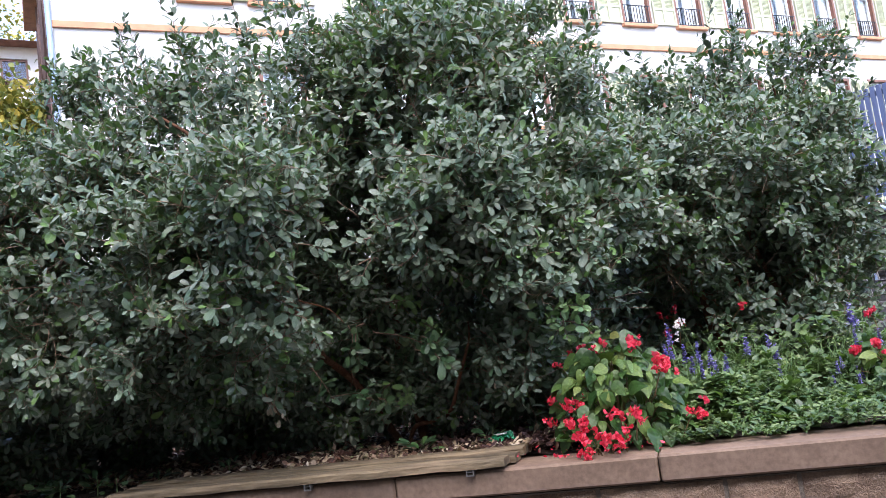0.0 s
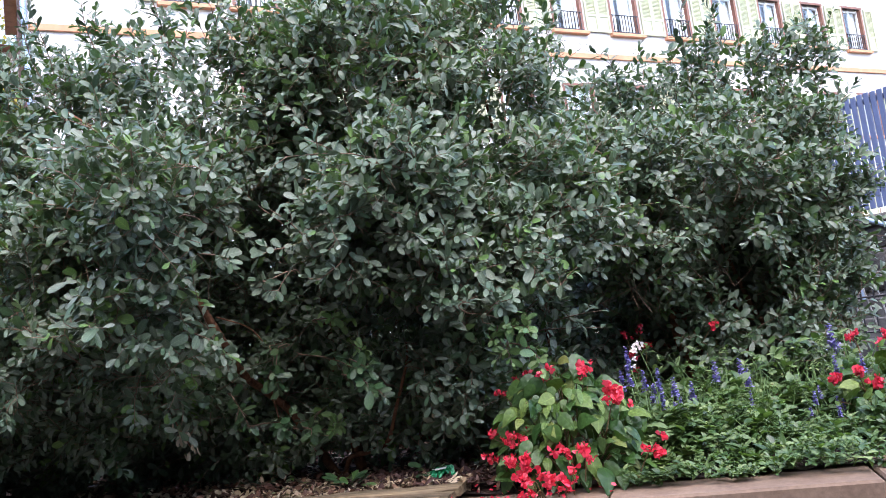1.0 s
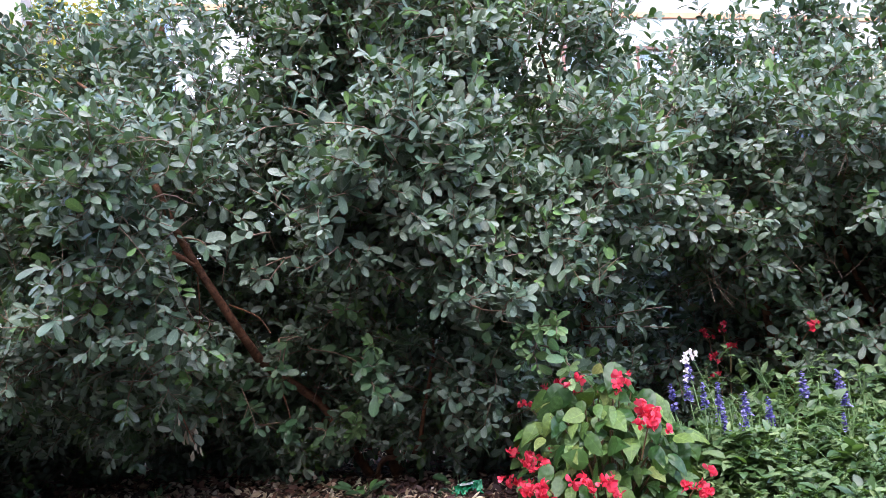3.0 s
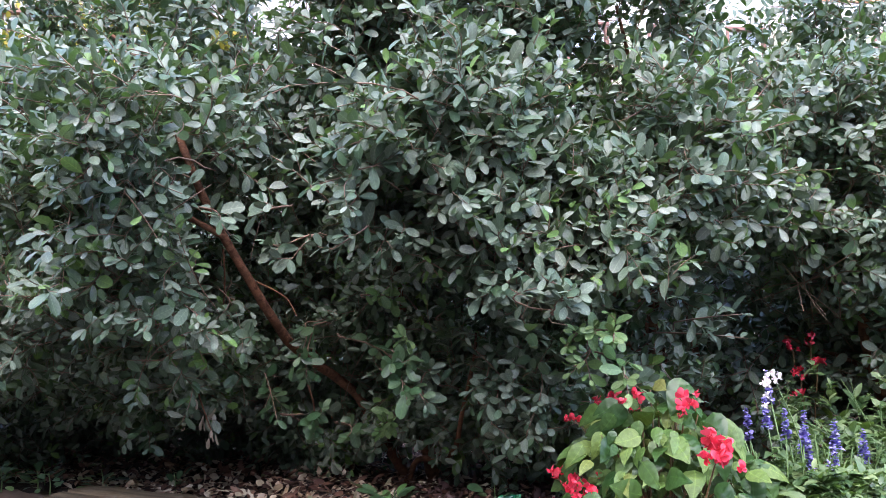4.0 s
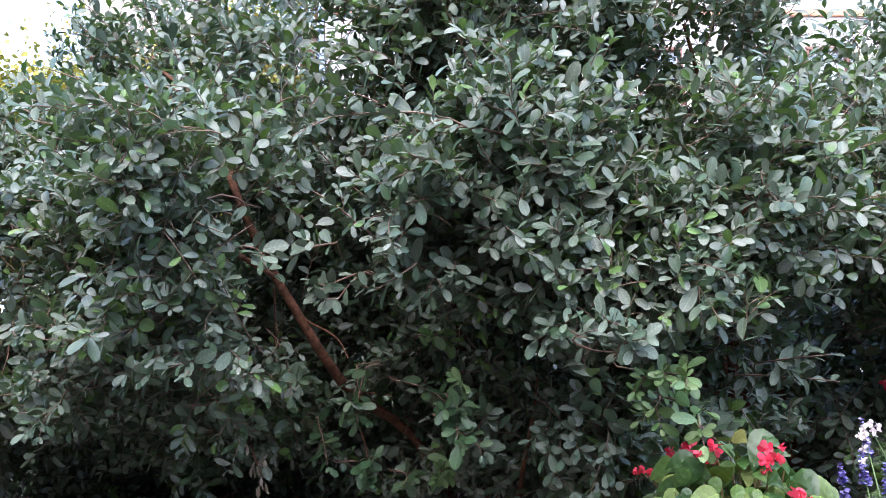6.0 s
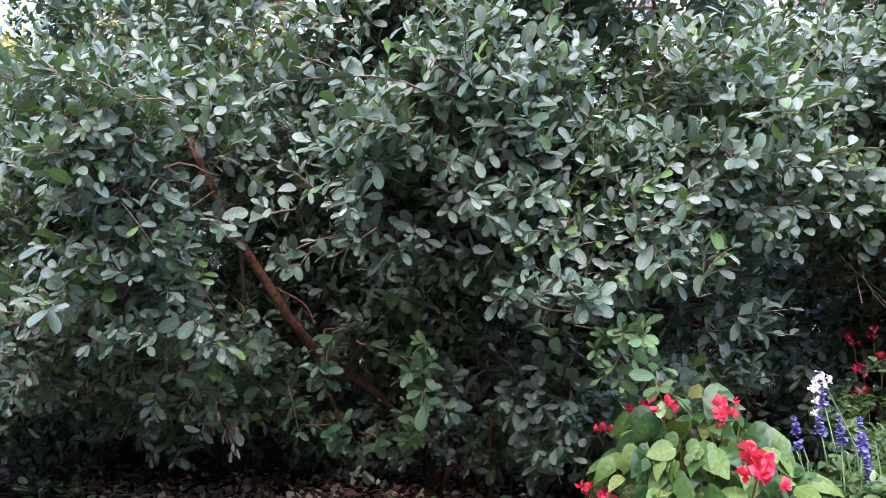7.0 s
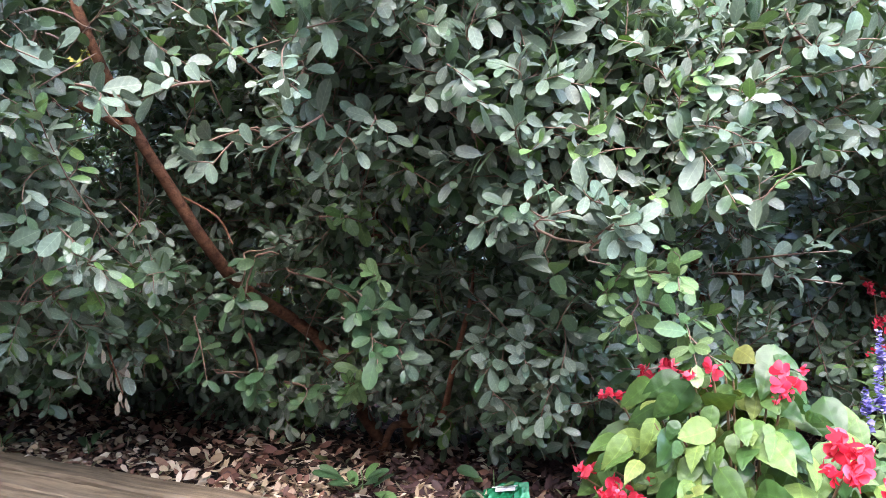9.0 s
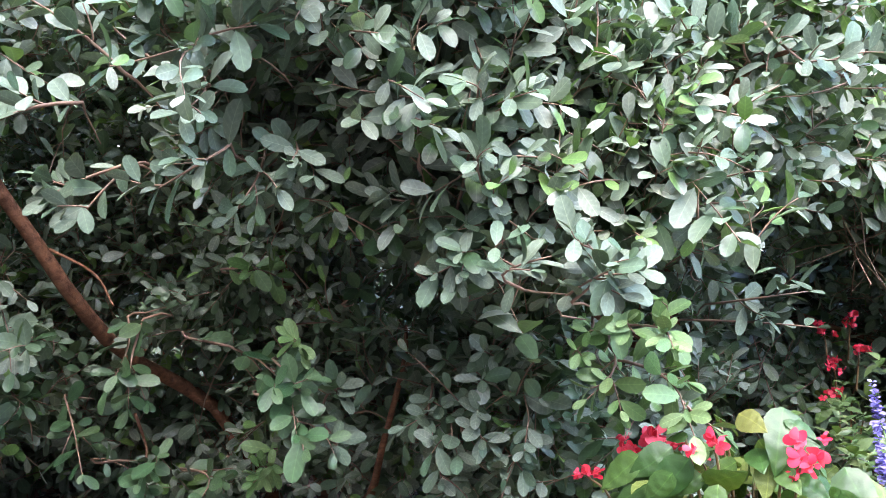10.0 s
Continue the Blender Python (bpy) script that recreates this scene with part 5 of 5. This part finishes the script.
begonia("shaded begonia with red flowers standing deep under the hedge", (-0.12, 4.10), (0.12, 0.06), 0.36, 26,
        [(-0.161, 4.030, 0.978, 0.85, 2), (-0.100, 4.030, 0.999, 0.8, 1), (-0.142, 4.030, 0.890, 0.95, 3), (-0.083, 4.030, 0.928, 0.85, 2), (-0.138, 4.030, 0.826, 0.85, 2), (0.22, 4.0, 0.98, 0.8, 2)], brng)

LANCE = np.array([0.03, 0.1, 0.8, 1.0, 0.7, 0.3, 0.0])


def sage(spikes, tall, rng, stems=9, tops=()):
    """A clump of blue sage: leafy stems, most of them ending in a spike of small flowers. Built at the origin; tops: where its stems end."""
    s = tagged(new("blue_sage"), "clump of blue sage with upright violet flower spikes", "flower", group="blue sage plants")
    fol = Foliage()
    for k in range(stems):
        a, r = rng.uniform(0, 6.28), rng.uniform(0.01, 0.06) * (1 if stems > 4 else 0.3)
        lean = rng.normal(0, 0.05 if stems > 4 else 0.012, 2)
        h = tall * rng.uniform(0.72, 1.0)
        foot = np.array([math.cos(a) * r, math.sin(a) * r, 0])
        top = foot + np.array([lean[0] + math.cos(a) * 0.6 * r, lean[1] + math.sin(a) * 0.6 * r, h])
        if k < len(tops):
            top = np.array(tops[k])
            foot = top * (0.5, 0.5, 0)
        line = smooth_line([foot, (foot + top) / 2 + rng.normal(0, 0.012, 3), top], 6)
        v, q = tube_np(line, np.linspace(0.003, 0.0015, 6), 5)
        obj("stem", mesh_np("stem", v, [q]), STEM, s)
        n = int(h / 0.022)
        for i in range(n):
            p = foot + (top - foot) * (0.1 + 0.74 * i / n)
            for sg in (0, math.pi):
                b = rng.uniform(0, 6.28) + sg
                d = np.array([math.cos(b), math.sin(b), rng.uniform(-0.1, 0.6)])
                L = 0.05 * rng.uniform(0.6, 1.2)
                fol.add(p[None], d[None], (UP + rng.normal(0, 0.3, 3) + (0, -0.25, 0))[None], [L], [L * rng.uniform(0.36, 0.52)], [rng.uniform(0.1, 0.5)])
        if k < spikes:
            fl = Foliage()
            m = 100 if stems > 4 else 80
            tall_spike = 0.046 if stems > 4 else 0.042
            t = np.sort(rng.random(m))
            p = top + np.array([0, 0, 1]) * (t * tall_spike - 0.02)[:, None] + (top - line[-2]) * (t * 0.5)[:, None]
            b = rng.uniform(0, 6.28, m)
            d = np.stack([np.cos(b), np.sin(b), rng.uniform(-0.2, 0.8, m)], -1)
            L = (0.0132 * (1.1 - 0.6 * t)) * rng.uniform(0.7, 1.2, m)
            fl.add(p, d, np.tile(UP, (m, 1)) + rng.normal(0, 0.3, (m, 3)), L, L * 0.75, rng.uniform(0, 0.5, m))
            obj("flower_spike", fl.leaves("flower_spike", fine=False), BLUE, s, "violet-blue flower spike")
    tagged(obj("foliage", fol.leaves("foliage", LANCE), SAGE, s, "soft green lance-shaped leaves"), kind="stuff")
    return s


srng = np.random.default_rng(41)
kinds = [sage(5, 0.24, srng), sage(3, 0.27, srng), sage(2, 0.2, srng), sage(0, 0.22, srng), sage(1, 0.22, srng, 3)]
spots = [(0.62, 3.50, 1, 0.9), (0.56, 3.42, 0, 0.7), (0.22, 3.42, 3, 1.0), (0.34, 3.50, 3, 1.1),
         (0.14, 3.28, 3, 0.8), (0.28, 3.28, 3, 0.7), (0.45, 3.62, 3, 1.15), (0.38, 3.80, 3, 1.3),
         (0.55, 3.60, 3, 1.2), (0.22, 3.86, 3, 1.3), (0.85, 3.7, 3, 1.3), (0.06, 3.52, 3, 1.0),
         (0.70, 3.75, 3, 1.25), (-0.06, 3.24, 3, 0.8), (0.04, 3.14, 3, 0.6), (0.98, 3.55, 3, 1.0)]
spots += [(0.16, 3.14, 3, 0.5), (0.65, 3.85, 4, 1.6), (0.675, 3.86, 4, 1.45), (-0.046, 3.36, 2, 1.25),
          (-0.01, 3.36, 4, 1.18), (0.044, 3.27, 4, 0.87), (0.1, 3.22, 4, 0.75), (0.202, 3.6, 4, 1.29),
          (0.243, 3.55, 4, 1.12), (0.296, 3.65, 4, 1.25), (0.259, 3.45, 4, 0.84), (0.468, 3.36, 4, 0.79),
          (0.503, 3.27, 4, 0.6), (0.538, 3.27, 4, 0.57), (0.457, 3.33, 4, 0.62), (0.02, 3.24, 3, 0.92), (-0.07, 3.15, 3, 0.75), (0.09, 3.30, 3, 1.0), (-0.02, 3.34, 3, 1.05)]
front_sage = sage(7, 0.25, srng, 15, [(-0.063, 0.08, 0.285), (0.035, -0.042, 0.27), (-0.014, 0.029, 0.27), (-0.077, -0.074, 0.28), (0.04, -0.02, 0.21), (0.09, -0.01, 0.20), (-0.06, 0.12, 0.345)])
front_sage.matrix_basis = pose(-0.05, 3.22, BED - 0.01)
used = set()
for x, y, k, s in spots:
    m = pose(x, y, BED - 0.01, 0, 0, srng.uniform(0, 360)) @ Matrix.Scale(s, 4)
    if k in used:
        c = copy_thing(kinds[k], m)
        c.matrix_basis = m
    else:
        kinds[k].matrix_basis = m
        used.add(k)

# low leafy filler along the edge of the bed
fol = Foliage()
frng = np.random.default_rng(51)
for k in range(2700):
    x, y = frng.uniform(-0.15, 1.5), 2.965 + frng.beta(1.0, 1.5) * 1.0
    if k < 420:
        y = frng.uniform(2.90, 3.0)
    elif k < 800:
        x, y = frng.normal(0.03, 0.11), frng.normal(3.15, 0.08)
    elif noise.noise(Vector((x * 4.2, y * 4.2, 1.7))) < -0.10:
        continue
    rise = 0.035 + 0.11 * math.exp(-((x - 0.03) / 0.14) ** 2 - ((y - 3.16) / 0.10) ** 2) + 0.29 * min(1, max(0, (y - 2.97) / 0.9)) + 0.05 * noise.noise(Vector((x * 6, y * 6, 0.3)))
    c = np.array([x, y, BED + max(0.02, rise) * frng.beta(3.0, 1.0) * frng.uniform(0.85, 1.2)])
    big = frng.choice([0.016, 0.026, 0.036, 0.048], p=[0.25, 0.3, 0.3, 0.15]) * (0.7 if y < 3.04 else 1.0)
    m = int(frng.integers(6, 11))
    b = np.arange(m) * 2.4 + frng.uniform(0, 6.28)
    lean = frng.normal(0, 0.3, 3) + (0, -0.25, 0)
    d = np.stack([np.cos(b), np.sin(b), frng.normal(0.40, 0.45, m)], -1) + lean * (1, 1, 0)
    L = big * frng.uniform(0.55, 1.25, m)
    fol.add(c + np.stack([np.zeros(m), np.zeros(m), -np.arange(m) * big * 0.09], -1), d, np.tile(UP, (m, 1)) + lean * 0.6 + frng.normal(0, 0.25, (m, 3)), L, L * frng.uniform(0.36, 0.6, m), frng.uniform(0.1, 0.6, m))
for _ in range(160):
    bx, by = frng.uniform(0.0, 1.3), frng.uniform(3.05, 3.8)
    h = 0.06 + 0.32 * (by - 3.0) / 0.9
    fol.twigs.append((smooth_line([(bx, by, BED), (bx + frng.normal(0, 0.02), by, BED + h * 0.6), (bx + frng.normal(0, 0.05), by - 0.03, BED + h)], 5), np.linspace(0.0018, 0.0008, 5)))
plants = tagged(obj("bedding_plants", fol.leaves("bedding_plants", LANCE, False), SAGE), "low mixed green bedding plants along the coping", "plants", kind="stuff")
obj("stems", fol.twig_mesh("stems"), STEM, plants)

# white gaura spray
gaura = tagged(new("gaura"), "slender stem with white gaura flowers above the sage", "flower")
gaura.location = (-0.05, 3.20, BED - 0.015)
tube("stem", [(0, 0, 0), (0.03, -0.03, 0.24), (-0.01, -0.1, 0.42)], [0.0025, 0.0018, 0.001], STEM, gaura, n=8, sides=5)
wh = flower_mesh(np.random.default_rng(3), 9, 0.011)
wh.materials.append(WHITE)
for p in ((-0.017, -0.11, 0.415), (-0.024, -0.115, 0.402), (-0.002, -0.11, 0.408), (-0.014, -0.12, 0.40), (-0.006, -0.105, 0.422), (0.006, -0.11, 0.418), (-0.022, -0.1, 0.375), (-0.026, -0.1, 0.352)):
    ob = new("flower", wh)
    ob.parent, ob.location, ob.rotation_euler = gaura, p, (1.0, p[2] * 9, p[0] * 60)
    tagged(ob, "white flower")

# ---- litter on the soil ----
lrng = np.random.default_rng(61)


def litter(name, n, x0, x1, y0, y1, size, mat, label, category, slim=0.5):
    f = Foliage()
    x, y = lrng.uniform(x0, x1, n), y0 + (y1 - y0) * lrng.random(n) ** 1.2
    b = lrng.uniform(0, 6.28, n)
    d = np.stack([np.cos(b), np.sin(b), lrng.normal(0, 0.25, n)], -1)
    L = size * lrng.uniform(0.55, 1.25, n)
    f.add(np.stack([x, y, BED + 0.012 + lrng.random(n) * 0.02], -1), d, np.tile(UP, (n, 1)) + lrng.normal(0, 0.45, (n, 3)), L, L * slim * lrng.uniform(0.6, 1.2, n), lrng.normal(0.0, 0.5, n))
    return tagged(obj(name, f.leaves(name, fine=False), mat), label, category, kind="stuff")


litter("fallen_leaves", 9000, -3.2, 0.2, 3.05, 4.6, 0.036, DEADLEAF, "brown and red-brown fallen leaves covering the soil", "leaves")
litter("bark_mulch", 1500, -1.2, -0.3, 3.05, 3.6, 0.035, painted("dark_mulch", (0.05, 0.022, 0.018), 0.85, 0.5, scale=30), "dark red-brown bark mulch on the soil", "mulch", 0.45)
litter("wood_chips", 620, -1.45, -0.75, 3.06, 3.28, 0.030, CHIP, "pale straw and wood chips by the bench", "wood chips", 0.3)
litter("bleached_leaves", 260, -2.4, -0.65, 3.055, 3.24, 0.034, CHIP, "bleached fallen leaves along the back of the bench", "leaves", 0.7)
litter("fallen_petals", 46, -0.75, -0.15, 2.83, 3.05, 0.016, RED, "red begonia petals dropped on the coping", "petals", 0.8).location = (0, 0, -0.014)

def seedling(x, y, n, size, rng):
    s = tagged(new("seedling"), "small evergreen seedling with glossy green leaves on the soil", "plant", group="seedlings")
    s.location = (x, y, BED)
    for k in range(n):
        a = rng.uniform(0, 6.28)
        d = unit(np.array([math.cos(a), math.sin(a) - 0.4, rng.uniform(-0.1, 0.7)]))
        p = d * rng.uniform(0.01, 0.05) + np.array([0, 0, rng.uniform(0.01, 0.05)])
        leaf_objects([np.concatenate([p, d, UP + rng.normal(0, 0.3, 3) + (0, -0.4, 0), [size * rng.uniform(0.8, 1.2), 0, 0]])], s, YOUNG if k % 4 == 0 else SHADE_TONED, rng)
    tube("stem", [(0, 0, -0.01), (0.005, 0, 0.04), (0.01, -0.01, 0.08)], [0.003, 0.002, 0.001], STEM, s, n=6, sides=5)


for x, y, n, size in ((-1.12, 3.16, 16, 0.055), (-2.72, 2.97, 22, 0.045), (-2.86, 3.04, 18, 0.05), (-2.60, 3.06, 14, 0.042), (-2.42, 2.96, 8, 0.04), (-2.30, 3.08, 12, 0.05), (-1.98, 3.12, 6, 0.04), (-2.55, 3.0, 12, 0.05), (-0.86, 3.28, 7, 0.05)):
    seedling(x, y, n, size, lrng)

# crumpled sweet wrapper
bm = bmesh.new()
bmesh.ops.create_grid(bm, x_segments=14, y_segments=10, size=0.5)
for v in bm.verts:
    q = v.co.copy()
    v.co = (q.x * 0.085, q.y * 0.06, 0.012 + 0.014 * noise.fractal(Vector((q.x * 4, q.y * 4, 2.2)), 1.0, 2.0, 3) + 0.012 * (0.5 - abs(q.x)) + 0.016 * (q.y + 0.5))
wrapper = tagged(part("sweet_wrapper", bm, GREENFOIL), "crumpled green foil sweet wrapper lying on the mulch", "wrapper")
wrapper.matrix_basis = pose(-0.81, 3.25, BED + 0.012, 3, -4, 24) @ Matrix.Scale(1.15, 4)
for a, b, c, d in ((-0.018, -0.012, 0.018, 0.004), (-0.025, 0.009, 0.022, 0.012)):
    part("print", box(bmesh.new(), (a, b, 0.034), (c, d, 0.035)), PRINT, wrapper, "white printed bar")
